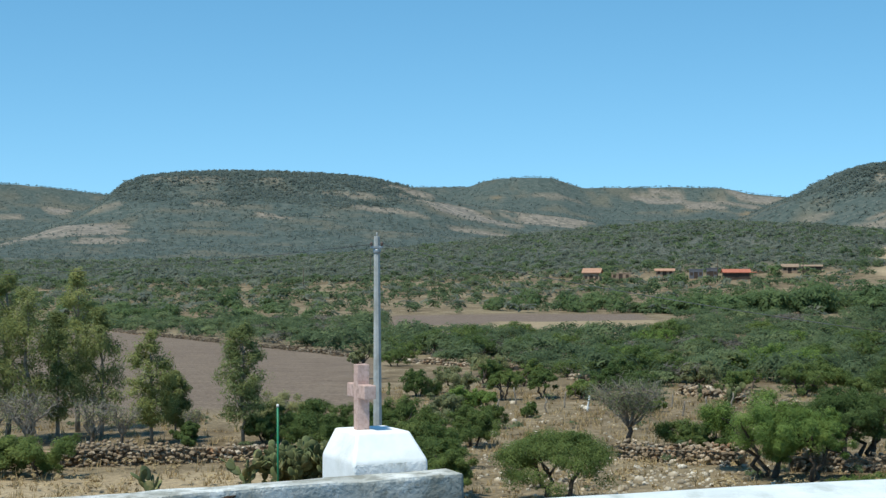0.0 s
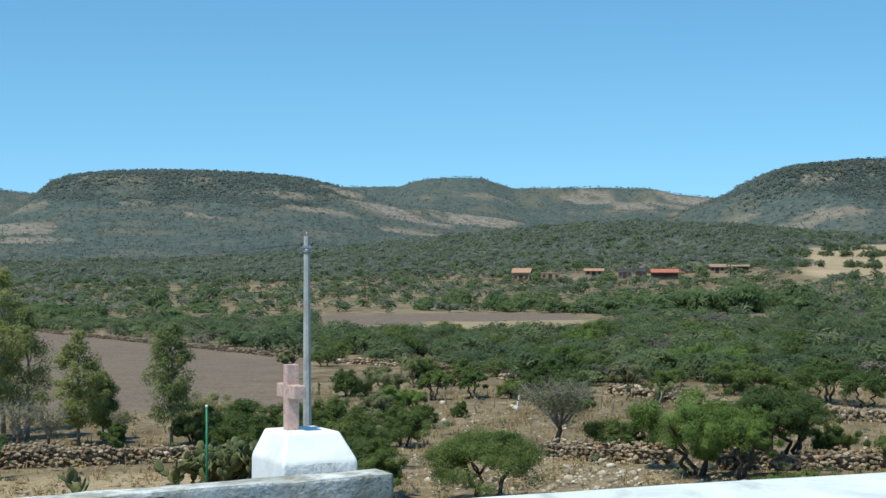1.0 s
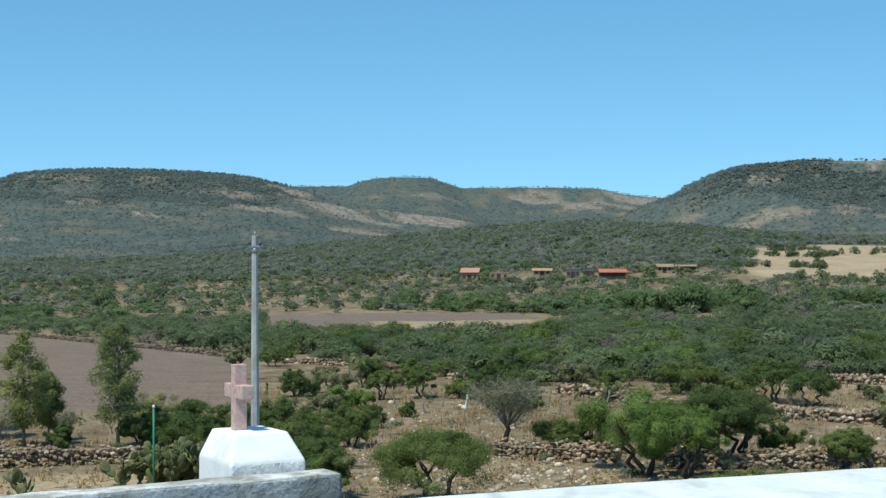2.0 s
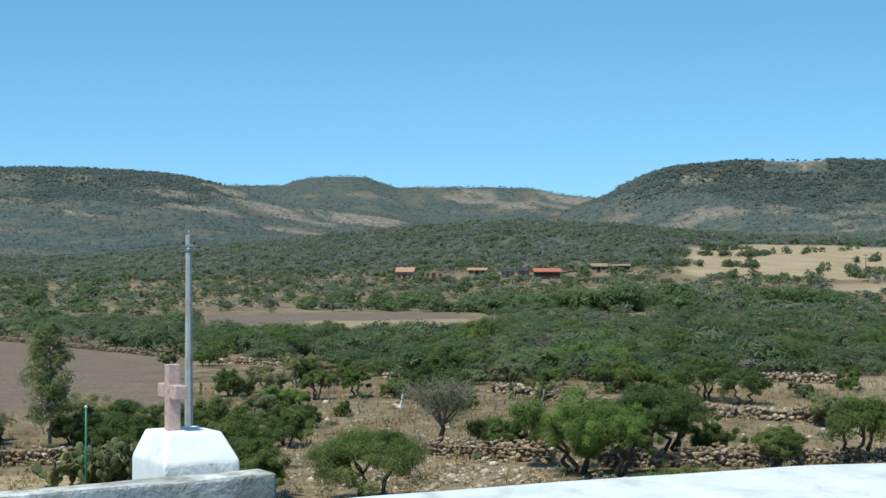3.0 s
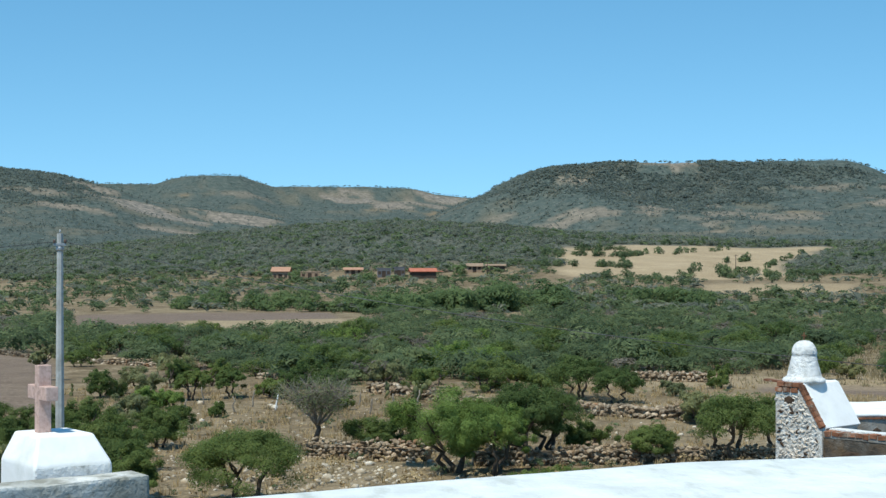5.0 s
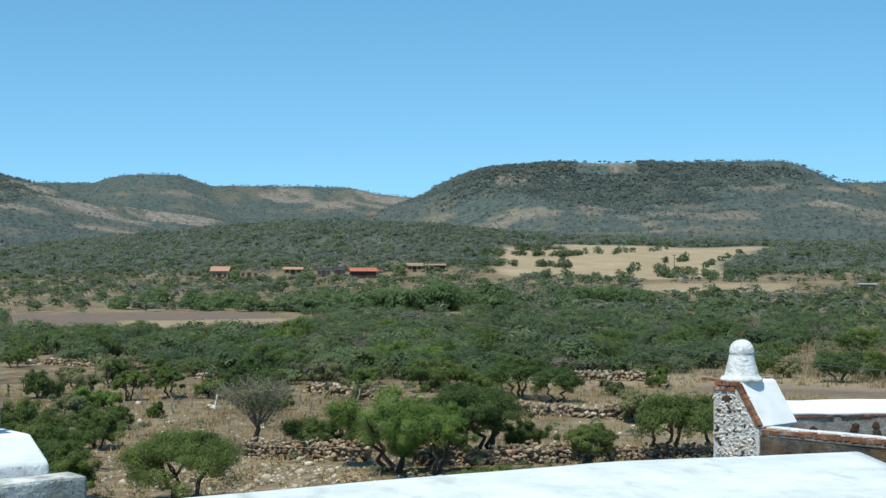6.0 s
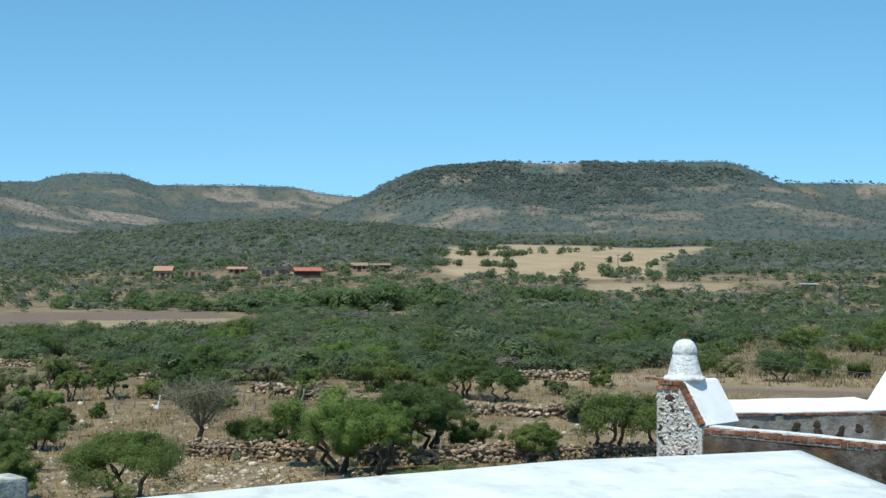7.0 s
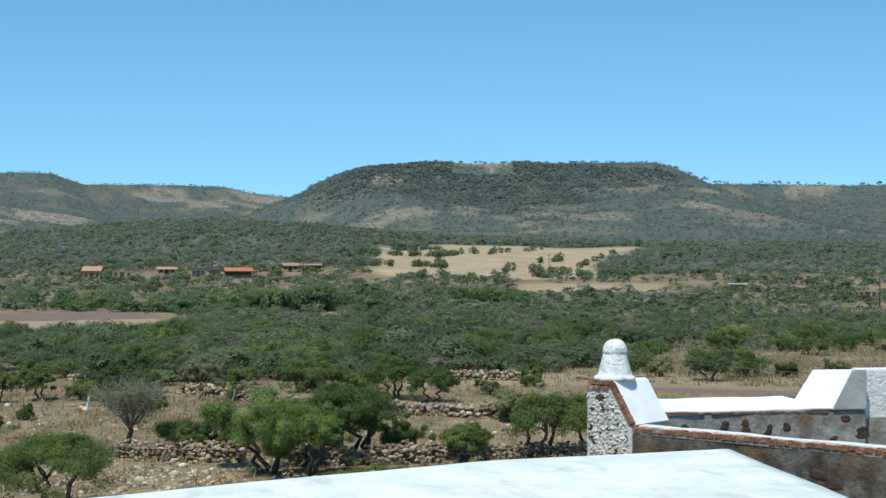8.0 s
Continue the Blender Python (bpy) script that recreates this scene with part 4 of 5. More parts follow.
def plant_near_trees():
    a, mq, tl = "feathery green acacia with a flat spreading crown", "pale green mesquite tree with a dense rounded crown", "slender tall tree with thin olive leaves"
    dk = "dark green thorn bush with a dense rounded crown"
    # the flat-topped acacia in front of the rubble, the mesquites behind it
    place(make_tree("acacia_tree", "umbrella", 2.55, 4.3, LEAF_ACACIA, BARK, "feathery green acacia with a flat crown and three stems", seed=1, clumps=110, leaves=330, size=0.043, trunks=3), 4.05, 53.5)
    place(twiggy("grey_tree", 3.45, 4.3, "nearly bare grey tree with fine branches, on bare soil", 5, 1100, 2700), 6.6, 69)
    place(make_tree("mesquite_tree", "open", 3.9, 5.9, LEAF_MESQUITE, BARK, "pale green mesquite with a dense round crown by the wall", seed=2, clumps=170, leaves=300, size=0.045, trunks=4), 11.5, 61)
    place(make_tree("mesquite_tree", "open", 3.4, 3.2, LEAF_MESQUITE, BARK, "pale green mesquite leaning over the dry stone wall", seed=3, clumps=100, leaves=280, size=0.045, trunks=2), 13.0, 60)
    place(make_tree("acacia_tree", "umbrella", 3.0, 3.9, LEAF_ACACIA, BARK, "feathery green acacia with a flat crown behind the mesquites", seed=4, clumps=100, leaves=260, size=0.047, trunks=3), 14.8, 65)
    rows = [
        # kind, direction, distance, height, width, leaf
        ("round", 8.6, 70, 1.75, 2.9, LEAF_ACACIA), ("round", 9.9, 68, 1.9, 2.4, LEAF_ACACIA), ("umbrella", 18.6, 64, 1.45, 2.4, LEAF_ACACIA),
        ("umbrella", 21.3, 64.5, 2.75, 4.0, LEAF_ACACIA), ("umbrella", 23.0, 67, 2.5, 3.6, LEAF_ACACIA), ("umbrella", 16.0, 93, 2.5, 4.4, LEAF_ACACIA), ("umbrella", 17.3, 91, 2.0, 3.3, LEAF_ACACIA),
        ("round", 20.2, 80, 1.75, 2.6, LEAF_GREY), ("round", 21.0, 102, 1.6, 2.0, LEAF_ACACIA),
        ("umbrella", 2.15, 93, 1.75, 1.9, LEAF_ACACIA), ("umbrella", 3.55, 94, 1.8, 2.1, LEAF_ACACIA), ("round", 4.95, 93, 1.4, 2.2, LEAF_ACACIA), ("round", 3.0, 83, 0.95, 1.0, LEAF_ACACIA),
        ("round", 0.9, 84, 1.6, 2.2, LEAF_MESQUITE), ("round", -0.1, 80, 1.6, 2.6, LEAF_GREY), ("round", 1.0, 70, 1.7, 2.6, LEAF_ACACIA), ("round", -0.1, 62, 2.1, 3.2, LEAF_ACACIA), ("round", 0.1, 55, 2.0, 2.6, LEAF_ACACIA),
        ("round", -1.9, 72, 2.3, 3.0, LEAF_ACACIA), ("round", -3.9, 74, 2.1, 3.0, LEAF_ACACIA), ("round", -5.3, 73, 1.9, 3.0, LEAF_ACACIA), ("round", -6.3, 71, 1.6, 2.4, LEAF_ACACIA),
        ("round", 27.2, 111, 2.8, 4.2, LEAF_RIVER), ("round", 25.4, 114, 1.5, 2.2, LEAF_GREY), ("round", 29.8, 117, 1.3, 2.2, LEAF_ACACIA), ("round", 31.6, 121, 1.3, 2.2, LEAF_GREY), ("round", 28.4, 116, 2.2, 3.8, LEAF_ACACIA), ("round", 24.2, 112, 2.0, 3.0, LEAF_ACACIA), ("umbrella", 13.9, 63.5, 3.2, 3.6, LEAF_ACACIA), ("round", 16.2, 66.5, 1.6, 2.3, LEAF_ACACIA), ("round", -0.9, 96, 1.8, 2.8, LEAF_ACACIA), ("round", 0.4, 99, 1.9, 3.0, LEAF_GREY), ("round", 1.4, 103, 2.0, 2.8, LEAF_ACACIA), ("round", 2.9, 104, 1.8, 2.4, LEAF_ACACIA), ("round", 5.7, 99, 1.7, 2.6, LEAF_ACACIA), ("round", 6.5, 102, 2.1, 3.0, LEAF_ACACIA), ("umbrella", 7.1, 94, 1.6, 2.2, LEAF_ACACIA), ("round", 9.0, 103, 2.0, 3.0, LEAF_GREY), ("round", 10.8, 99, 2.1, 3.2, LEAF_ACACIA), ("round", 12.7, 97, 2.2, 3.2, LEAF_ACACIA), ("round", 13.6, 101, 2.3, 3.4, LEAF_ACACIA), ("round", 14.9, 97, 1.8, 2.8, LEAF_ACACIA),
        ("round", -14.2, 62.5, 1.9, 3.4, LEAF_ACACIA), ("round", -4.6, 69, 2.0, 3.2, LEAF_ACACIA), ("round", -2.9, 68, 2.1, 3.2, LEAF_ACACIA), ("round", -1.0, 67, 2.2, 3.0, LEAF_ACACIA), ("round", -5.9, 76, 2.2, 3.4, LEAF_GREY), ("round", 1.2, 77, 1.7, 2.6, LEAF_ACACIA), ("round", -0.9, 57, 1.9, 2.6, LEAF_ACACIA), ("round", 1.5, 88, 1.3, 1.8, LEAF_MESQUITE), ("round", -9.2, 70, 1.3, 1.6, LEAF_ACACIA), ("round", -15.8, 63, 2.0, 3.0, LEAF_ACACIA),
        ("round", 10.5, 116, 2.2, 4.0, LEAF_MESQUITE), ("round", 12.0, 118, 2.6, 4.6, LEAF_MESQUITE), ("round", 7.1, 112, 3.0, 4.4, LEAF_ACACIA), ("round", 8.1, 108, 2.4, 3.4, LEAF_ACACIA), ("round", 5.8, 113, 2.3, 3.6, LEAF_ACACIA),
        ("round", -2.9, 112, 3.4, 1.9, LEAF_GREY), ("round", 19.3, 96, 1.0, 1.6, LEAF_GREY), ("round", 7.5, 86, 1.1, 1.4, LEAF_ACACIA),
    ]
    for k, (kind, az, d, h, w, leaf) in enumerate(rows):
        n = int(34 + 13 * w)
        name, lab = ("acacia_tree", a + ", on dry soil") if kind == "umbrella" else ("thorn_bush", dk + ", on dry soil" if leaf is LEAF_ACACIA else "grey-green shrub with small dusty leaves, on dry soil")
        place(make_tree(name, kind, h, w, leaf, BARK, lab, "tree" if kind == "umbrella" else "bush", 20 + k, n, 150 if d < 80 else 72, 0.058 if d < 80 else 0.085, 2 + k % 2, "bushes of the valley"), az, d, k * 47)
    for k, (az, d, h, w) in enumerate([(-7.15, 71, 5.5, 3.0), (-10.35, 72, 5.2, 2.8), (-12.1, 75, 6.0, 3.0), (-12.9, 78, 7.9, 3.0), (-14.6, 73, 7.0, 3.6), (-15.3, 75, 7.7, 3.4), (-16.4, 73, 7.2, 3.4), (-13.6, 74, 6.0, 2.8), (-9.5, 74, 3.2, 1.7)]):
        place(make_tree("tall_tree", "tall", h, w, LEAF_TALL, PALE_BARK, tl + ", behind the stone wall", "tree", 70 + k, 80, 130, 0.066, 1, "tall trees by the wall"), az, d, k * 61)
    for k, (az, d, h, w) in enumerate([(-14.6, 66, 3.4, 3.2), (-12.4, 67, 2.9, 2.4), (-11.4, 69, 2.4, 2.0), (-15.9, 67, 3.2, 3.0), (-8.9, 71, 1.9, 1.4)]):
        place(twiggy("grey_tree", h, w, "leafless grey shrub of fine tangled branches behind the wall", 90 + k, 520, 420), az, d, k * 40)


plant_near_trees()


def unit_bushes(seed, count, clumps, leaves, size, flat=0.55, up=1.5, hollow=0.34):
    """Bushes one unit wide, as bare arrays, to be set out in numbers: a few domed lobes, leafy above and hollow below."""
    out = []
    for k in range(count):
        rng = np.random.default_rng(seed + k)
        lobes = 2 + k % 3
        la, lq = rng.uniform(0, 2 * math.pi) + np.arange(lobes) * 2 * math.pi / lobes, rng.uniform(0.12, 0.26, lobes)
        lh, lw = rng.uniform(0.72, 1.0, lobes), rng.uniform(0.24, 0.34, lobes)
        which = rng.integers(lobes, size=clumps)
        a, q = rng.uniform(0, 2 * math.pi, clumps), np.sqrt(rng.random(clumps))
        x = lq[which] * np.cos(la[which]) + lw[which] * q * np.cos(a)
        y = lq[which] * np.sin(la[which]) + lw[which] * q * np.sin(a)
        z = flat * lh[which] * (hollow + (0.84 - hollow) * np.sqrt(np.clip(1 - 0.85 * q ** 2, 0, 1)) * rng.uniform(0.75, 1.0, clumps))
        low = rng.random(clumps) < 0.50 - hollow
        z[low] *= 0.45
        v, f = leaf_cloud(rng, np.stack([x, y, z], 1), rng.uniform(0.08, 0.15, clumps), leaves, size, 0.6, up, 2.1, 0.25)
        v[:, 2] = np.maximum(v[:, 2], 0.0)
        out.append((v, f))
    return out


def strew(name, kinds, x, y, s, material, label, category, rng, tall=1.0):
    """Many plants of one kind as one mesh."""
    z = relief(x, y)
    vs, fs, base = [], [], 0
    for k in range(len(x)):
        v, f = kinds[rng.integers(len(kinds))]
        a = rng.uniform(0, 2 * math.pi)
        c, sn = math.cos(a), math.sin(a)
        hs = s[k] * tall * rng.uniform(0.8, 1.25)
        w = np.stack([(v[:, 0] * c - v[:, 1] * sn) * s[k] + x[k], (v[:, 0] * sn + v[:, 1] * c) * s[k] + y[k], v[:, 2] * hs + z[k] - 0.04 * s[k]], 1)
        vs.append(w)
        fs.append(f + base)
        base += len(v)
    return tagged(new(name, mesh_of(name, np.concatenate(vs), np.concatenate(fs), material)), label, category, kind="stuff")


def sow(rng, n, az0, az1, d0, d1):
    az = rng.uniform(az0, az1, n)
    d = np.sqrt(rng.uniform(d0 ** 2, d1 ** 2, n))
    return d * np.sin(np.radians(az)), d * np.cos(np.radians(az)), az, d


def plant_valley():
    rng = np.random.default_rng(11)
    near_kinds = unit_bushes(200, 9, 90, 9, 0.044)
    mid_kinds = unit_bushes(220, 9, 56, 5, 0.062)
    # thick scrub on the valley floor
    x, y, az, d = sow(rng, 5900, -17, 35, 88, 285)
    open_land = (ploughed(x, y) > 0.2) | (straw(x, y) > 0.4)
    edge = np.where(az < -2.2, field_end(az) + 5, np.interp(az, [-2.2, 3.5, 5.5], [134, 126, 104])) + 12 * fbm(x, y, 20, 5, 2) * (az > -2.2) + np.where(az > 15, 10, 0) + np.where(az > 25, 44, 0)
    cover = np.where(az > 27, np.where(d < 190, 0.22, 0.48), 0.56)
    keep = ~open_land & (d > edge) & (rng.random(len(x)) < cover * np.where(d > 160, 0.8, 0.95) * (0.75 + 0.5 * (fbm(x, y, 26, 9, 2) > -0.25)))
    keep &= ~((d > 196) & (az > -2.2) & (az < 8.2)) & ~((d > 240) & (az >= 8.2) & (rng.random(len(x)) < 0.6))
    x, y, d = x[keep], y[keep], d[keep]
    s = rng.uniform(1.9, 4.2, len(x)) * np.where(rng.random(len(x)) < 0.10, 1.4, 1.0)
    grey = rng.random(len(x)) < 0.10
    close = ~grey & (d < 150)
    strew("valley_scrub", near_kinds, x[close], y[close], s[close], LEAF_SCRUB, "thick dark green thorn scrub along the near edge", "scrub", rng, 1.05)
    close = ~grey & (d >= 150)
    strew("valley_scrub", mid_kinds, x[close], y[close], s[close], LEAF_SCRUB, "thick dark green thorn scrub covering the valley floor", "scrub", rng)
    strew("grey_scrub", mid_kinds, x[grey], y[grey], s[grey] * 0.9, LEAF_BARE, "dusty grey half-bare scrub among green bushes", "scrub", rng)
    # beyond the field: open slope, houses, then the wooded rise
    kinds = unit_bushes(300, 8, 24, 3, 0.125)
    coarse = unit_bushes(340, 8, 11, 2, 0.21)
    x, y, az, d = sow(rng, 29000, -17, 35, 286, 1010)
    tan = straw(x, y) > 0.25
    slope_open = (d < 460) & (az < 15)
    cov = np.where(slope_open, 0.34 + 0.35 * (fbm(x, y, 45, 14, 3) > 0.08), 0.97)
    cov = np.where((az > 13) & (az < 26) & (d > 385) & (d < 446), 0.45, cov)
    cov = np.where((az > 25) & (d < 800), 0.42 + 0.4 * (fbm(x, y, 60, 17, 3) > -0.1), cov)
    cov = np.where(slope_open & (az < -2) & (d > 380), 0.5, cov)
    keep = ~tan & (ploughed(x, y) < 0.2) & (rng.random(len(x)) < cov) & ~((az > -2.2) & (az < 8.0) & (d < 284))
    for haz, hd in HOUSES:
        keep &= ~((np.abs((az - haz) * radians(1) * hd) < 7.5) & (d < hd + 7) & (d > hd - 7))
    x, y, d, az = x[keep], y[keep], d[keep], az[keep]
    s = rng.uniform(2.2, 4.4, len(x)) * np.where(rng.random(len(x)) < 0.08, 1.5, 1.0)
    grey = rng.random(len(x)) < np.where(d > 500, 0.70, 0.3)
    close = ~grey & (d < 560)
    strew("hillside_scrub", kinds, x[close], y[close], s[close], LEAF_SCRUB, "green scrub and small trees on the lower hillside", "scrub", rng)
    close = ~grey & (d >= 560)
    strew("hillside_scrub", coarse, x[close], y[close], s[close], LEAF_SCRUB, "green scrub covering the wooded rise", "scrub", rng)
    strew("dry_hillside_scrub", coarse, x[grey], y[grey], s[grey], LEAF_FAR_HAZED, "olive-grey dry scrub on the hillside, tinted with distance haze", "scrub", rng)
    # tall green trees below the houses, and hedges across the stubble
    for label, n, az0, az1, d0, d1, s0, s1 in (
            ("tall fresh green trees along the stream below the houses", 44, 7.7, 15.8, 288, 322, 6.0, 9.5),
            ("rounded green trees below the stubble field", 12, 17.4, 21.0, 330, 350, 6.0, 8.5),
            ("green trees at the far edge of the grey field", 16, 1.5, 7.4, 306, 335, 4.0, 6.5),
            ("dark green trees beyond the ploughed field", 18, -14.5, -4.0, 262, 330, 4.0, 6.5),
            ("green trees standing round the houses", 15, 4.8, 14.0, 432, 470, 4.0, 6.5)):
        x, y, az, d = sow(rng, n, az0, az1, d0, d1)
        if d0 > 400:
            clear = np.array([min(abs(a - haz) for haz, hd in HOUSES) > 0.42 for a in az])
            x, y = x[clear], y[clear]
        strew("stream_trees", unit_bushes(400, 6, 60, 11, 0.060, 0.72, 0.9, 0.14), x, y, rng.uniform(s0, s1, len(x)), LEAF_RIVER, label, "trees", rng)
    hx, hy = [], []
    for az0, az1, d0, d1, n in ((13.6, 17.8, 566, 574, 22), (14.4, 17.9, 501, 509, 18), (14.6, 17.6, 610, 640, 18), (17.1, 19.1, 575, 630, 15), (20.9, 22.1, 555, 562, 6), (19.9, 20.4, 487, 492, 2),
                                (20.9, 22.4, 485, 492, 7), (15.5, 24.5, 450, 464, 30), (14.2, 25.0, 724, 745, 56), (22.5, 24.0, 520, 640, 9), (18.8, 21.5, 590, 690, 7)):
        t = rng.random(n)
        aa, dd = np.radians(az0 + (az1 - az0) * t), d0 + (d1 - d0) * t + rng.normal(size=n) * 3
        hx.append(dd * np.sin(aa))
        hy.append(dd * np.cos(aa))
    hx, hy = np.concatenate(hx), np.concatenate(hy)
    strew("field_hedges", unit_bushes(520, 6, 50, 5, 0.085, 0.62, 1.0, 0.14), hx, hy, rng.uniform(2.5, 4.3, len(hx)), LEAF_SCRUB, "rows of small dark trees dividing the stubble fields", "hedge", rng, 1.35)
    # trees along the rims, where the hills meet the sky
    for name, label, n, az0, az1, s0, s1 in (("plateau_trees", "scattered round trees on the rim of the plateau", 17, 26.9, 34.0, 6.0, 12.0), ("rim_trees", "low trees along the rims of the flat-topped hills", 300, -15.5, 27.0, 3.0, 6.5)):
        az = np.radians(rng.uniform(az0, az1, n))
        reach = np.arange(1700, 4200, 12.0)
        high = (relief(np.sin(az)[:, None] * reach, np.cos(az)[:, None] * reach) - EYE) / reach
        d = reach[np.argmax(high, 1)]
        strew(name, unit_bushes(460, 5, 14, 5, 0.16, 0.75), d * np.sin(az), d * np.cos(az), rng.uniform(s0, s1, n), LEAF_OAK_HAZED, label, "trees", rng)
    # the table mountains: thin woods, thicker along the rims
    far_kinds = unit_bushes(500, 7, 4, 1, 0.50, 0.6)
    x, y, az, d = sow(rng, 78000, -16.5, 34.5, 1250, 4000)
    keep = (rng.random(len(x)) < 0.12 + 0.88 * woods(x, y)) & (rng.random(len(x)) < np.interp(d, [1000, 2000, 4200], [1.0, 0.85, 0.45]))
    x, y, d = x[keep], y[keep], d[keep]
    strew("mountain_woods", far_kinds, x, y, rng.uniform(2.4, 5.2, len(x)), LEAF_HILL_HAZED, "sparse green woods over the flat-topped hills, tinted with distance haze", "woods", rng)
    # closed oak woods over the upper slopes of the nearer table mountains
    for n, a0, a1, d0, d1, at, top, thick in ((62000, 12.0, 27.5, 1700, 2330, 90, 124, 0.50), (48000, -12.0, 2.0, 2100, 2640, 104, 150, 0.36)):
        x, y, az, d = sow(rng, n, a0, a1, d0, d1)
        up = relief_above(x, y)
        patch = smooth(-0.4, 0.3, fbm(x, y, 150, 71, 3) + 0.3 * fbm(x, y, 40, 72, 2) + (up - at) / 60 - 1.2 * smooth(a1 - 4.5, a1 - 0.5, az))
        keep = (rng.random(len(x)) < thick * patch * (1 - bare_land(x, y))) & (up > 52) & ~((up > top) & (az > 18.0) & (az < 20.2))
        x, y = x[keep], y[keep]
        strew("upland_oak_woods", far_kinds, x, y, rng.uniform(3.0, 6.5, len(x)), LEAF_OAK_HAZED, "dark green oak woods over the upper slopes of the hill, tinted with distance haze", "woods", rng)


def plant_valley_trees():
    """Single trees that stand above the scrub, from a few kinds."""
    rng = np.random.default_rng(17)
    kinds = []
    for k, (kind, h, w, leaf, name, lab) in enumerate([
            ("umbrella", 2.9, 4.6, LEAF_ACACIA, "acacia_tree", "broad flat-crowned acacia standing above the scrub"),
            ("round", 2.6, 4.2, LEAF_ACACIA, "thorn_tree", "dark green round-crowned thorn tree in the scrub"),
            ("umbrella", 2.5, 3.8, LEAF_ACACIA, "acacia_tree", "low flat-crowned acacia at the edge of the scrub"),
            ("round", 3.0, 5.0, LEAF_MESQUITE, "mesquite_tree", "pale green mesquite standing above the scrub"),
            ("round", 2.2, 3.6, LEAF_GREY, "thorn_tree", "dusty grey-green thorn tree in the scrub")]):
        kinds.append(make_tree(name, kind, h, w, leaf, BARK, lab, "tree", 300 + k, 58, 58, 0.098, 2, "trees in the scrub"))
    spots = []
    while len(spots) < 62:
        az, d = rng.uniform(-2.0, 36), math.sqrt(rng.uniform(112 ** 2, 190 ** 2))
        if az > 27 and d < 150:
            continue
        x, y = d * math.sin(radians(az)), d * math.cos(radians(az))
        if all(math.hypot(x - a, y - b) > 6.0 for a, b in spots) and straw(x, y) < 0.4 and ploughed(x, y) < 0.2:
            spots.append((x, y))
    for k, (x, y) in enumerate(spots):
        m = pose(x, y, float(relief(x, y)) - 0.5, 0, 0, rng.uniform(0, 360))
        proto = kinds[k] if k < 5 else kinds[rng.choice(5, p=[0.3, 0.28, 0.2, 0.12, 0.1])]
        if k < 5:
            proto.matrix_basis = m
        else:
            ob = copy_thing(proto, m)
            f = rng.uniform(0.75, 1.2)
            ob.scale = (f, f, f * rng.uniform(0.9, 1.1))


plant_valley_trees()
HOUSES = [(10.45, 450), (5.4, 452), (9.25, 455), (7.9, 462), (12.3, 468), (6.35, 456), (13.0, 470)]
plant_valley()
# ---------- dry stone walls and rubble ----------
def dry_wall(name, az0, d0, az1, d1, height, thick, label, seed, size=0.21, core=True, ragged=0.2):
    rng = np.random.default_rng(seed)
    p0, p1 = spot(az0, d0), spot(az1, d1)
    run = (p1 - p0).xy
    length = run.length
    u = run.normalized()
    n = Vector((-u.y, u.x))
    th = empty(name, pose(0, 0, 0), label, "stone wall", "dry stone walls", kind="structure")
    rows = max(2, int(height / (size * 0.62)))
    spots = []
    for r in range(rows + 1):
        x = rng.uniform(0, size)
        while x < length:
            w = size * rng.uniform(0.45, 1.6)
            top = height * (0.78 + ragged * float(grid_noise(x, seed * 3.0, 1.6, seed)))
            z = (r + 0.35) * size * 0.62
            if z < top:
                for side in (-1, 1):
                    if side == 1 and r < rows - 2 and rng.random() < 0.6:
                        continue
                    spots.append((x, side * thick * 0.5 * (1 - 0.25 * z / height) + rng.normal() * 0.05, z + rng.normal() * 0.05, w))
            x += w * 0.85
    vs, fs, base = [], [], 0
    templates = [(np.array([v.co[:] for v in me.vertices]), np.array([p.vertices[:] for p in me.polygons])) for me in FIELD_STONES]
    for k, (x, o, z, w) in enumerate(spots):
        p = p0.xy + u * x + n * o
        g = float(relief(p.x, p.y))
        m = sized(pose(p.x, p.y, g + z, rng.uniform(-25, 25), rng.uniform(-25, 25), rng.uniform(0, 360)), w * 1.1, w * 0.95, size * rng.uniform(0.55, 1.3))
        if k < 290:
            piece("stone", FIELD_STONES[rng.integers(len(FIELD_STONES))], th, m)
        else:
            v, f = templates[rng.integers(len(templates))]
            M = np.array(m)
            vs.append(v @ M[:3, :3].T + M[:3, 3])
            fs.append(f + base)
            base += len(v)
    if vs:
        ob = child("stones", mesh_of("stones", np.concatenate(vs), np.concatenate(fs), FIELD_STONE), th)
        ob["kind"] = "stuff"
    bm = bmesh.new()
    cells = max(2, int(length / 1.2))
    for k in range(cells):
        a, b = p0.xy + u * length * k / cells, p0.xy + u * length * (k + 1) / cells
        g = min(float(relief(a.x, a.y)), float(relief(b.x, b.y)))
        t = thick * 0.33
        low = [(*(a - n * t), g - 0.2), (*(b - n * t), g - 0.2), (*(b + n * t), g - 0.2), (*(a + n * t), g - 0.2)]
        prism(bm, low, [(q[0], q[1], g + height * 0.58) for q in low])
    part("earth_core", bm, FIELD_STONE, th)
    return th


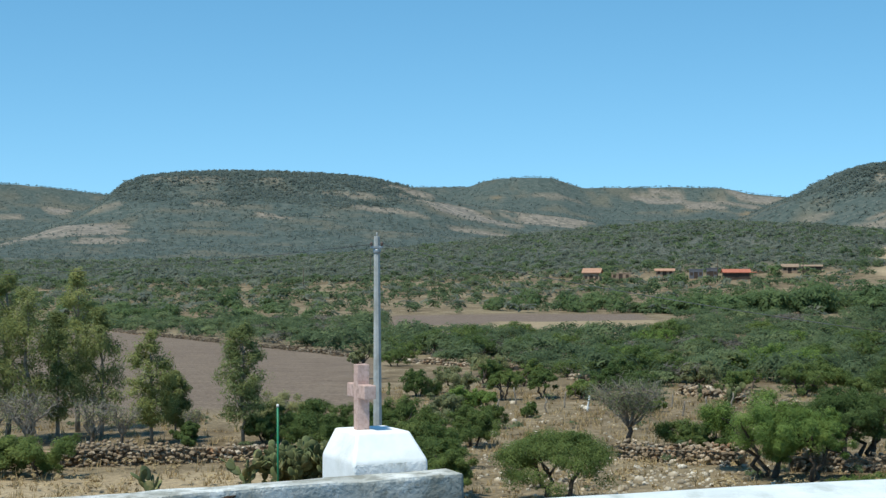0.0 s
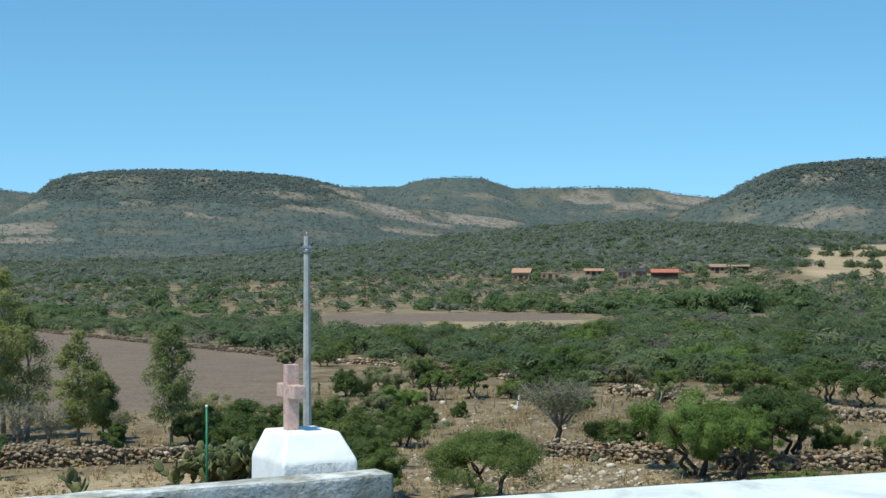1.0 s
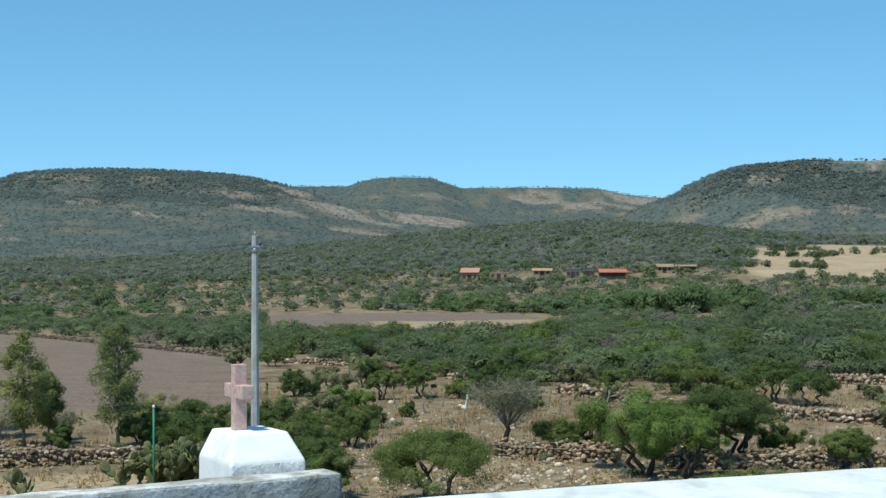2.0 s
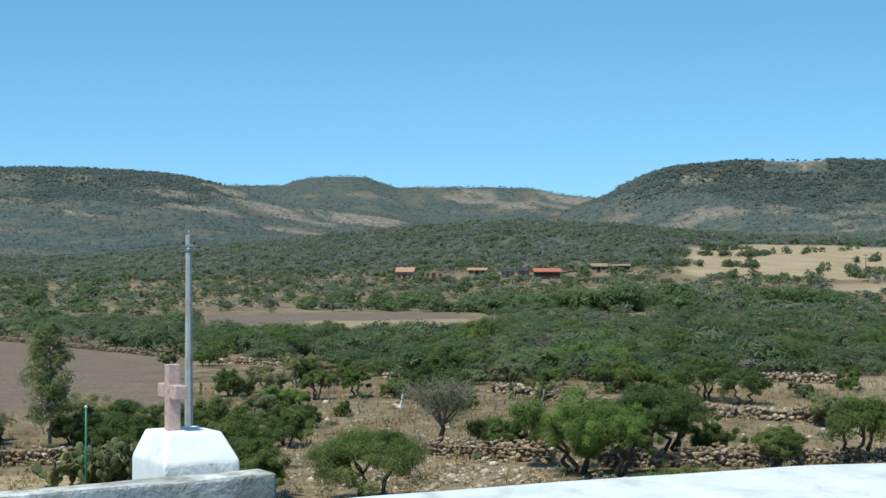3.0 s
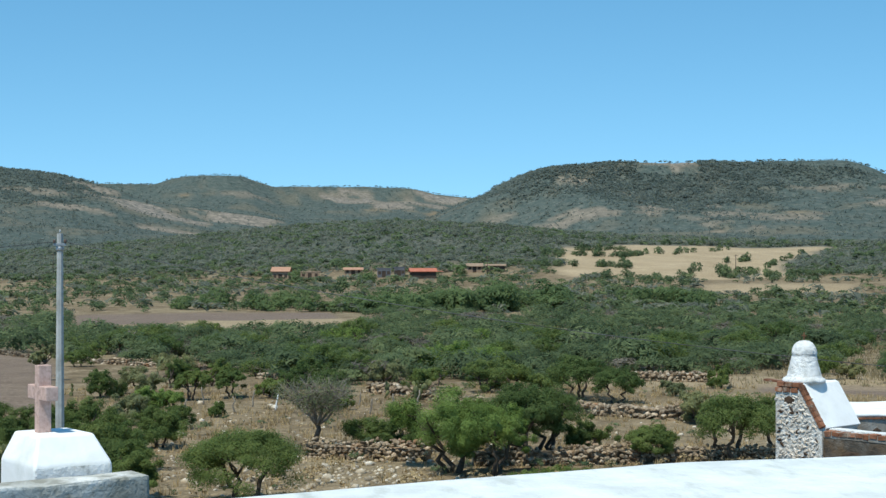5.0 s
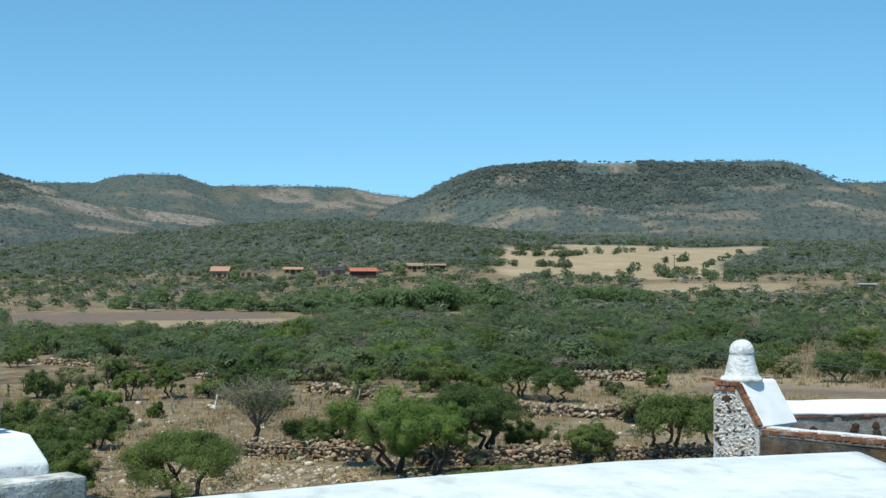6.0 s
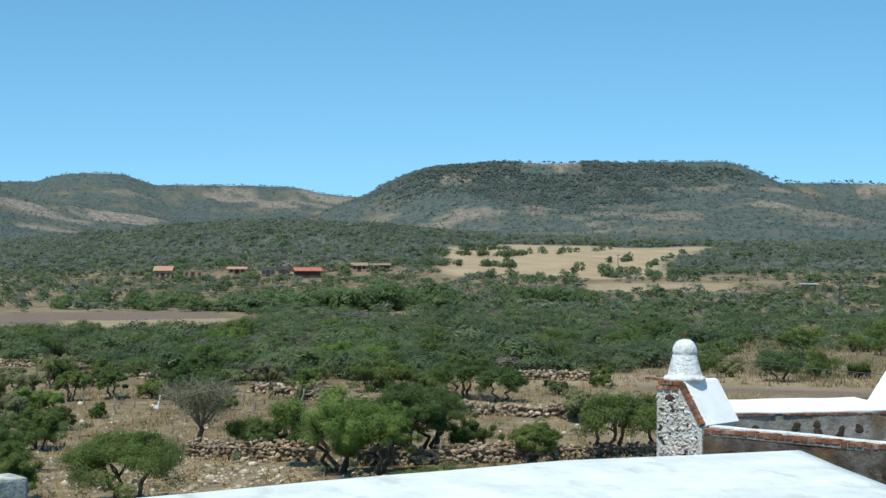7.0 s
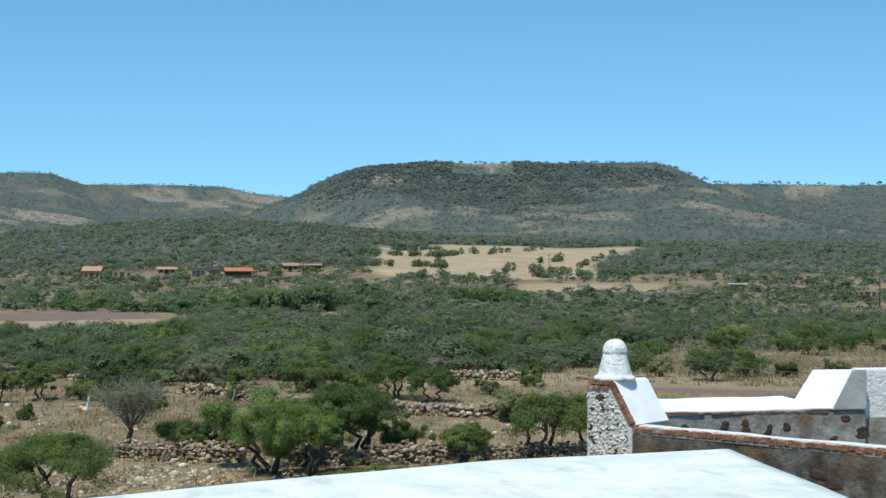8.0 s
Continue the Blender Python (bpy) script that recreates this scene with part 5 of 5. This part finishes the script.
dry_wall("stone_wall_left", -17.5, 65.5, -11.0, 65.0, 1.05, 0.8, "tumbledown dry stone wall of brown field stones", 1)
dry_wall("stone_wall_left", -11.0, 65.0, -4.6, 65.5, 1.0, 0.8, "tumbledown dry stone wall of brown and pale field stones", 2)
dry_wall("stone_wall_right", 6.3, 66.5, 10.6, 64.5, 0.85, 1.0, "broken dry stone wall of pale field stones", 3, ragged=0.3)
dry_wall("stone_wall_right", 12.2, 63.0, 18.0, 64.0, 0.9, 0.9, "dry stone wall of reddish-brown field stones", 4)
dry_wall("stone_wall_right", 18.0, 64.0, 25.0, 66.0, 0.8, 0.9, "low dry stone wall of brown field stones", 5)
dry_wall("stone_wall_far", 15.2, 85.0, 20.2, 81.0, 0.8, 0.8, "grey dry stone wall between bare plots", 6, 0.34)
dry_wall("stone_wall_far", 17.6, 110.0, 21.0, 108.0, 0.8, 0.8, "low dry stone wall below the scrub", 7, 0.36)
dry_wall("stone_wall_far", 8.6, 97.0, 12.4, 88.0, 0.7, 0.9, "collapsed dry stone wall among grey shrubs", 8, 0.36, ragged=0.35)
dry_wall("field_wall", -11.8, 233.0, -3.0, 145.0, 0.42, 0.5, "long dark dry stone wall along the ploughed field", 9, 0.24)
dry_wall("field_wall", -2.4, 139.0, 2.6, 124.0, 0.45, 0.7, "dry stone wall along the edge of the scrub", 10, 0.28, ragged=0.35)
dry_wall("field_wall", 4.6, 111.0, 7.2, 104.0, 0.6, 0.9, "broken dry stone wall at the foot of dark bushes", 11, 0.36, ragged=0.4)


def strew_stones():
    rng = np.random.default_rng(31)
    templates = [(np.array([v.co[:] for v in me.vertices]), np.array([p.vertices[:] for p in me.polygons])) for me in FIELD_STONES]
    x, y, az, d = sow(rng, 9000, -1.5, 26, 50, 92)
    heap = np.exp(-((az - 7.5) / 3.6) ** 2) * np.exp(-((d - 59) / 7.0) ** 2) + 0.45 * np.exp(-((az - 1.6) / 1.2) ** 2) * np.exp(-((d - 62) / 6.0) ** 2)
    keep = rng.random(len(x)) < 0.07 + 0.93 * heap
    x, y, d = x[keep], y[keep], d[keep]
    z = relief(x, y)
    vs, fs, base = [], [], 0
    for k in range(len(x)):
        v, f = templates[rng.integers(len(templates))]
        s = rng.uniform(0.07, 0.26) * (1 if rng.random() < 0.88 else 2.2)
        M = np.array(sized(pose(x[k], y[k], z[k] + 0.05 * s, rng.uniform(-20, 20), rng.uniform(-20, 20), rng.uniform(0, 360)), s, s, s * 0.8))
        vs.append(v @ M[:3, :3].T + M[:3, 3])
        fs.append(f + base)
        base += len(v)
    tagged(new("rubble", mesh_of("rubble", np.concatenate(vs), np.concatenate(fs), RUBBLE)), "pale loose stones strewn over dry ground", "rubble", kind="stuff")


RUBBLE = surface("pale_rubble", [(0.3, (0.26, 0.20, 0.14)), (0.48, (0.44, 0.38, 0.29)), (0.64, (0.66, 0.61, 0.53))], 2.3, bump=0.6, bump_scale=12, depth=0.03, per_island=0.35)
strew_stones()


def strew_grass():
    rng = np.random.default_rng(33)
    x, y, az, d = sow(rng, 11000, -17, 27, 47, 104)
    keep = (ploughed(x, y) < 0.3) & (rng.random(len(x)) < np.where(straw(x, y) > 0.4, 0.55, 0.28 + 0.4 * (fbm(x, y, 8, 41, 2) > 0.1)))
    x, y = x[keep], y[keep]
    z = relief(x, y)
    n, per = len(x), 9
    c = np.repeat(np.stack([x, y, z - 0.01], 1), per, 0)
    c[:, :2] += rng.normal(size=(n * per, 2)) * 0.09
    h = np.repeat(rng.uniform(0.12, 0.42, n), per) * rng.uniform(0.6, 1.2, n * per)
    tip = c + np.stack([rng.normal(size=n * per) * 0.10, rng.normal(size=n * per) * 0.10, h], 1)
    a = rng.uniform(0, math.pi, n * per)
    side = np.stack([np.cos(a), np.sin(a), 0 * a], 1) * 0.022
    v = np.stack([c - side, c + side, tip], 1).reshape(-1, 3)
    tagged(new("dry_grass", mesh_of("dry_grass", v, np.arange(n * per * 3).reshape(-1, 3), DRY_GRASS)), "tufts of dry yellow grass", "grass", kind="stuff")
    # tall straw in the belt before the scrub
    x, y, az, d = sow(rng, 6000, 15.0, 35, 106, 180)
    keep = rng.random(len(x)) < 0.35 + 0.6 * (fbm(x, y, 14, 43, 2) > -0.05)
    x, y = x[keep], y[keep]
    n, per = len(x), 7
    c = np.repeat(np.stack([x, y, relief(x, y) - 0.01], 1), per, 0)
    c[:, :2] += rng.normal(size=(n * per, 2)) * 0.22
    h = np.repeat(rng.uniform(0.20, 0.60, n), per) * rng.uniform(0.6, 1.2, n * per)
    tip = c + np.stack([rng.normal(size=n * per) * 0.16, rng.normal(size=n * per) * 0.16, h], 1)
    a = rng.uniform(0, math.pi, n * per)
    side = np.stack([np.cos(a), np.sin(a), 0 * a], 1) * 0.038
    v = np.stack([c - side, c + side, tip], 1).reshape(-1, 3)
    tagged(new("tall_straw", mesh_of("tall_straw", v, np.arange(n * per * 3).reshape(-1, 3), STRAW)), "tall brown straw and dried weeds", "grass", kind="stuff")
    x, y, az, d = sow(rng, 420, -17, 25, 52, 67)
    strew("brown_weeds", unit_bushes(620, 5, 7, 8, 0.10, 0.9), x, y, rng.uniform(0.3, 0.8, len(x)), DRY_GRASS, "brown dried weeds between stones", "weeds", rng)
    x, y, az, d = sow(rng, 190, -17, 26, 56, 104)
    keep = (ploughed(x, y) < 0.2) & (straw(x, y) < 0.5)
    strew("green_weeds", unit_bushes(660, 5, 12, 10, 0.085, 0.7), x[keep], y[keep], rng.uniform(0.35, 1.0, int(keep.sum())), LEAF_SCRUB, "small green weeds and seedlings on dry ground", "weeds", rng)
    x, y, az, d = sow(rng, 30, 13.6, 16.4, 58, 60.5)
    strew("green_creeper", unit_bushes(640, 5, 12, 10, 0.09, 0.5), x, y, rng.uniform(0.6, 1.1, len(x)), LEAF_ACACIA, "low bright green creeper at the wall's foot", "creeper", rng)


strew_grass()


# ---------- cactus ----------
def pad_mesh():
    bm = bmesh.new()
    bmesh.ops.create_uvsphere(bm, u_segments=8, v_segments=7, radius=0.5)
    for v in bm.verts:
        t = v.co.z + 0.5
        v.co.x *= 0.62 + 0.30 * t
        v.co.y *= 0.14
        v.co.z += 0.5
    for f in bm.faces:
        f.smooth = True
    me = bpy.data.meshes.new("pad")
    bm.to_mesh(me)
    bm.free()
    me.materials.append(CACTUS)
    return me


PAD = pad_mesh()


def prickly_pear(az, d, pads, size, spread, label, seed, up=0.0):
    rng = np.random.default_rng(seed)
    p = spot(az, d)
    th = empty("prickly_pear", pose(p.x, p.y, p.z + up), label, "cactus", "prickly pears")
    tips = [(Matrix.Translation((rng.normal() * spread, rng.normal() * spread, -0.05)) @ pose(0, 0, 0, rng.uniform(-12, 12), rng.uniform(-12, 12), rng.uniform(0, 360)), 0) for _ in range(max(3, pads // 26))]
    k = 0
    while k < pads and tips:
        m, level = tips.pop(0)
        s = size * rng.uniform(0.75, 1.15)
        piece("pad", PAD, th, m @ Matrix.Diagonal((s, s, s, 1)))
        k += 1
        for _ in range(rng.integers(1, 4) if level < 7 else 0):
            a = rng.uniform(-38, 38)
            tips.append((m @ pose(s * 0.42 * math.sin(radians(a)), 0, s * (0.55 + 0.38 * math.cos(radians(a))), rng.uniform(-22, 22), a * 0.9, rng.uniform(-55, 55)), level + 1))
    return th


prickly_pear(-10.3, 52, 22, 0.52, 0.42, "clump of flat green prickly pear pads on sandy ground", 1)
prickly_pear(-9.1, 52, 9, 0.50, 0.3, "small prickly pear with a few green pads", 2)
for k, (az, d, n, sp) in enumerate([(-6.5, 58, 30, 0.5), (-5.6, 57.5, 90, 0.5), (-4.9, 57, 100, 0.5), (-5.2, 59, 90, 0.5), (-4.3, 57.5, 80, 0.5), (-3.6, 58, 60, 0.5)]):
    prickly_pear(az, d, int(n * 2.2), 0.37, sp, "large tangled prickly pear with yellowing green pads", 10 + k)
for k, (az, d) in enumerate([(-2.0, 97), (8.9, 132), (10.5, 128), (11.9, 130), (17.8, 132), (9.9, 92), (1.6, 118), (19.0, 126)]):
    prickly_pear(az, d, 30, 0.36, 1.1, "tall grey-green prickly pear among thorn bushes", 30 + k)


# ---------- pole, cable, posts ----------
def build_pole():
    p = spot(-2.37, 40)
    th = empty("utility_pole", pose(p.x, p.y, 0), "tall tapered octagonal grey concrete utility pole", "pole")
    z0, z1 = p.z - 0.4, 8.86
    bm = bmesh.new()
    ring = lambda r, z: [(r * math.cos(math.pi * (k + 0.5) / 4), r * math.sin(math.pi * (k + 0.5) / 4), z) for k in range(8)]
    prism(bm, ring(0.150, z0), ring(0.078, z1), 0.006)
    part("shaft", bm, CONCRETE, th)
    bm = bmesh.new()
    box(bm, -0.15, -0.10, z1 - 0.30, 0.15, -0.085, z1 - 0.24, 0.004)
    bracket = part("bracket", bm, STEEL, th, "galvanised steel bracket")
    bm = bmesh.new()
    lathe(bm, [(0.094, z1 - 0.42), (0.098, z1 - 0.40), (0.098, z1 - 0.34), (0.094, z1 - 0.32)], 16)
    part("clamp_band", bm, STEEL, th)
    for x in (-0.13, 0.13):
        bm = bmesh.new()
        lathe(bm, [(0.02, 0), (0.035, 0.02), (0.03, 0.04), (0.04, 0.06), (0.032, 0.085), (0.015, 0.10)], 12)
        for v in bm.verts:
            v.co += Vector((x, -0.095, z1 - 0.24))
        part("insulator", bm, CERAMIC, bracket)
    bm = bmesh.new()
    tube(bm, [(0, 0, z1 - 0.01), (0, 0, z1 + 0.10)], [0.02, 0.016], 8)
    part("top_pin", bm, STEEL, th)


build_pole()


def cable(name, a, b, sag, r, label):
    bm = bmesh.new()
    pts = []
    for k in range(41):
        t = k / 40
        p = Vector(a).lerp(Vector(b), t)
        p.z -= sag * 4 * t * (1 - t)
        pts.append(p)
    tube(bm, pts, [r] * 41, 6)
    return tagged(part(name, bm, RUBBER), label, "cable")


P = spot(-2.37, 40)
cable("overhead_cable", (P.x + 0.13, P.y - 0.095, 8.66), (34 * math.sin(radians(33.5)), 34 * math.cos(radians(33.5)), 5.85), 0.42, 0.008, "thin grey twisted power cable sagging across the valley")
cable("service_cable", (P.x - 0.13, P.y - 0.095, 8.66), (-26.0, 66.0, 7.6), 0.35, 0.008, "thin dark power cable running off to the next pole")


def far_end_pole(x, y, z, label):
    """Carries the far end of a cable."""
    g = float(relief(x, y))
    th = empty("utility_pole", pose(x, y, 0), label, "pole")
    bm = bmesh.new()
    tube(bm, [(0, 0, g - 0.3), (0, 0, z + 0.25)], [0.14, 0.09], 10)
    part("shaft", bm, CONCRETE, th)


far_end_pole(-26.0, 66.0, 7.6, "grey concrete utility pole out in the fields")
far_end_pole(34 * math.sin(radians(33.5)), 34 * math.cos(radians(33.5)), 5.85, "grey concrete utility pole behind the roofs")


def build_green_post():
    p = spot(-5.93, 55)
    th = empty("green_post", pose(p.x, p.y, p.z), "slim green-painted steel post with a white cap", "post")
    bm = bmesh.new()
    tube(bm, [(0, 0, -0.2), (0, 0, 3.22)], [0.036, 0.036], 12)
    part("tube", bm, GREEN_PAINT, th)
    bm = bmesh.new()
    lathe(bm, [(0.046, 3.20), (0.05, 3.25), (0.04, 3.29), (0.015, 3.30)], 12)
    part("cap", bm, WHITE_PAINT, th, "white cap")


build_green_post()


def fence_stake(az, d, h, lean, material, label, seed):
    p = spot(az, d)
    bm = bmesh.new()
    rng = np.random.default_rng(seed)
    tube(bm, limb_path(rng, (0, 0, -0.1), (lean, 0, h), 0.04, 5), [0.05, 0.048, 0.045, 0.04, 0.035], 7)
    ob = part("fence_stake", bm, material)
    ob.matrix_basis = pose(p.x, p.y, p.z)
    return tagged(ob, label, "stake", "fence stakes")


fence_stake(5.15, 86, 0.85, 0.10, WHITE_PAINT, "leaning white-painted wooden stake in dry soil", 1)
for k, (az, d) in enumerate([(1.9, 84), (3.7, 85), (4.3, 88), (7.7, 86), (8.5, 84), (9.4, 86), (10.2, 88), (2.6, 90), (8.1, 88)]):
    fence_stake(az, d, 0.8 + 0.06 * (k % 4), 0.12 * (-1) ** k, PALE_BARK, "crooked bare wooden fence stake in dry soil", 2 + k)


# ---------- far houses ----------
def house(name, az, d, w, depth, h, roof, wall, label, pitch=0.9, turn=0.0, porch=False):
    p = spot(az, d)
    th = empty(name, pose(p.x, p.y, p.z - 0.1, 0, 0, -az + turn), label, "house", "houses on the slope")
    bm = bmesh.new()
    t = 0.2
    for a, b, c, e in ((-w / 2, 0, w / 2, t), (-w / 2, depth - t, w / 2, depth), (-w / 2, t, -w / 2 + t, depth - t), (w / 2 - t, t, w / 2, depth - t)):
        if b == 0:
            box(bm, -w / 2, 0, 0, -0.6, t, h)
            box(bm, 0.5, 0, 0, w / 2, t, h)
            box(bm, -0.6, 0, 2.0, 0.5, t, h)
        else:
            box(bm, a, b, 0, c, e, h)
    walls = part("wall", bm, wall, th)
    bm = bmesh.new()
    box(bm, -0.58, 0.08, 0.02, 0.48, 0.14, 1.98)
    part("door", bm, DARK_WOOD, walls)
    bm = bmesh.new()
    o = 0.45
    if pitch > 0:
        side = [(-o, h - 0.05), (depth / 2, h + pitch), (depth + o, h - 0.05), (depth + o, h + 0.12), (depth / 2, h + pitch + 0.2), (-o, h + 0.12)]
    else:
        side = [(-0.05, h), (depth + 0.05, h), (depth + 0.05, h + 0.18), (-0.05, h + 0.18)]
    prism(bm, [(-w / 2 - o, y, z) for y, z in side], [(w / 2 + o, y, z) for y, z in side])
    part("roof", bm, roof, th)
    for x in (-w * 0.33, w * 0.33):
        bm = bmesh.new()
        box(bm, x - 0.4, -0.03, 1.0, x + 0.4, 0.05, 1.9)
        part("window", bm, DARK_WOOD, walls)
    if porch:
        bm = bmesh.new()
        box(bm, w / 2 + 0.45, 0.5, 2.2, w / 2 + 2.2, depth - 0.5, 2.34)
        part("porch_roof", bm, roof, th)
        for y in (0.7, depth - 0.7):
            bm = bmesh.new()
            tube(bm, [(w / 2 + 2.0, y, 0), (w / 2 + 2.0, y, 2.2)], [0.07, 0.07], 8)
            part("post", bm, PALE_BARK, th)
    return th


house("red_house", 10.42, 450, 7.0, 5, 2.2, ROOF_TILE, DARK_WOOD, "low house with a red tiled roof and dark open front", 0.8, 6, True)
house("orange_house", 5.3, 452, 4.6, 5, 2.7, ORANGE_TILE, ADOBE, "small house with an orange tiled roof and brick walls", 1.1, -8)
house("adobe_house", 6.35, 456, 5.5, 4, 2.2, ADOBE, ADOBE, "long low adobe outbuilding with a flat roof", 0, 0)
house("block_house", 9.0, 455, 3.8, 5, 2.6, BLOCKWORK, BLOCKWORK, "unfinished dark grey concrete-block house", 0, 0)
house("block_house", 9.55, 456, 3.0, 5, 2.7, BLOCKWORK, BLOCKWORK, "unfinished dark grey concrete-block house with a flat roof", 0, 0)
house("tile_shed", 7.9, 462, 5.0, 4, 1.8, ORANGE_TILE, ADOBE, "low shed with a faded orange tiled roof", 0.5, 0)
house("tile_shed", 12.25, 468, 4.2, 4, 1.9, ADOBE, ADOBE, "small brown adobe shed with a low pitched roof", 0.7, 0)
house("long_shed", 13.0, 470, 5.4, 4, 1.9, ADOBE, DARK_WOOD, "long low brown shed with an open dark front", 0.3, 0)
house("metal_shed", 28.15, 400, 3.6, 3, 1.9, SHEET_METAL, DARK_WOOD, "open shed with a pale sheet-metal roof", 0, 0)
house("yellow_house", 32.6, 370, 4.2, 4, 2.0, ADOBE, ADOBE, "low ochre house among bushes", 0, 0)
for k, (az, d, h) in enumerate([(9.75, 440, 6.5), (12.7, 455, 6.0), (-5.0, 420, 6.5), (29.2, 360, 7.0), (33.0, 350, 7.5), (-2.6, 500, 7.0), (21.5, 480, 6.0)]):
    p = spot(az, d)
    bm = bmesh.new()
    tube(bm, [(0, 0, -0.3), (0, 0, h)], [0.13, 0.08], 8)
    th = empty("far_pole", pose(p.x, p.y, p.z), "distant weathered wooden power pole", "pole", "distant poles")
    part("shaft", bm, BARK, th)
    bm = bmesh.new()
    box(bm, -0.7, -0.06, h - 0.5, 0.7, 0.06, h - 0.38)
    part("crossarm", bm, DARK_WOOD, th)
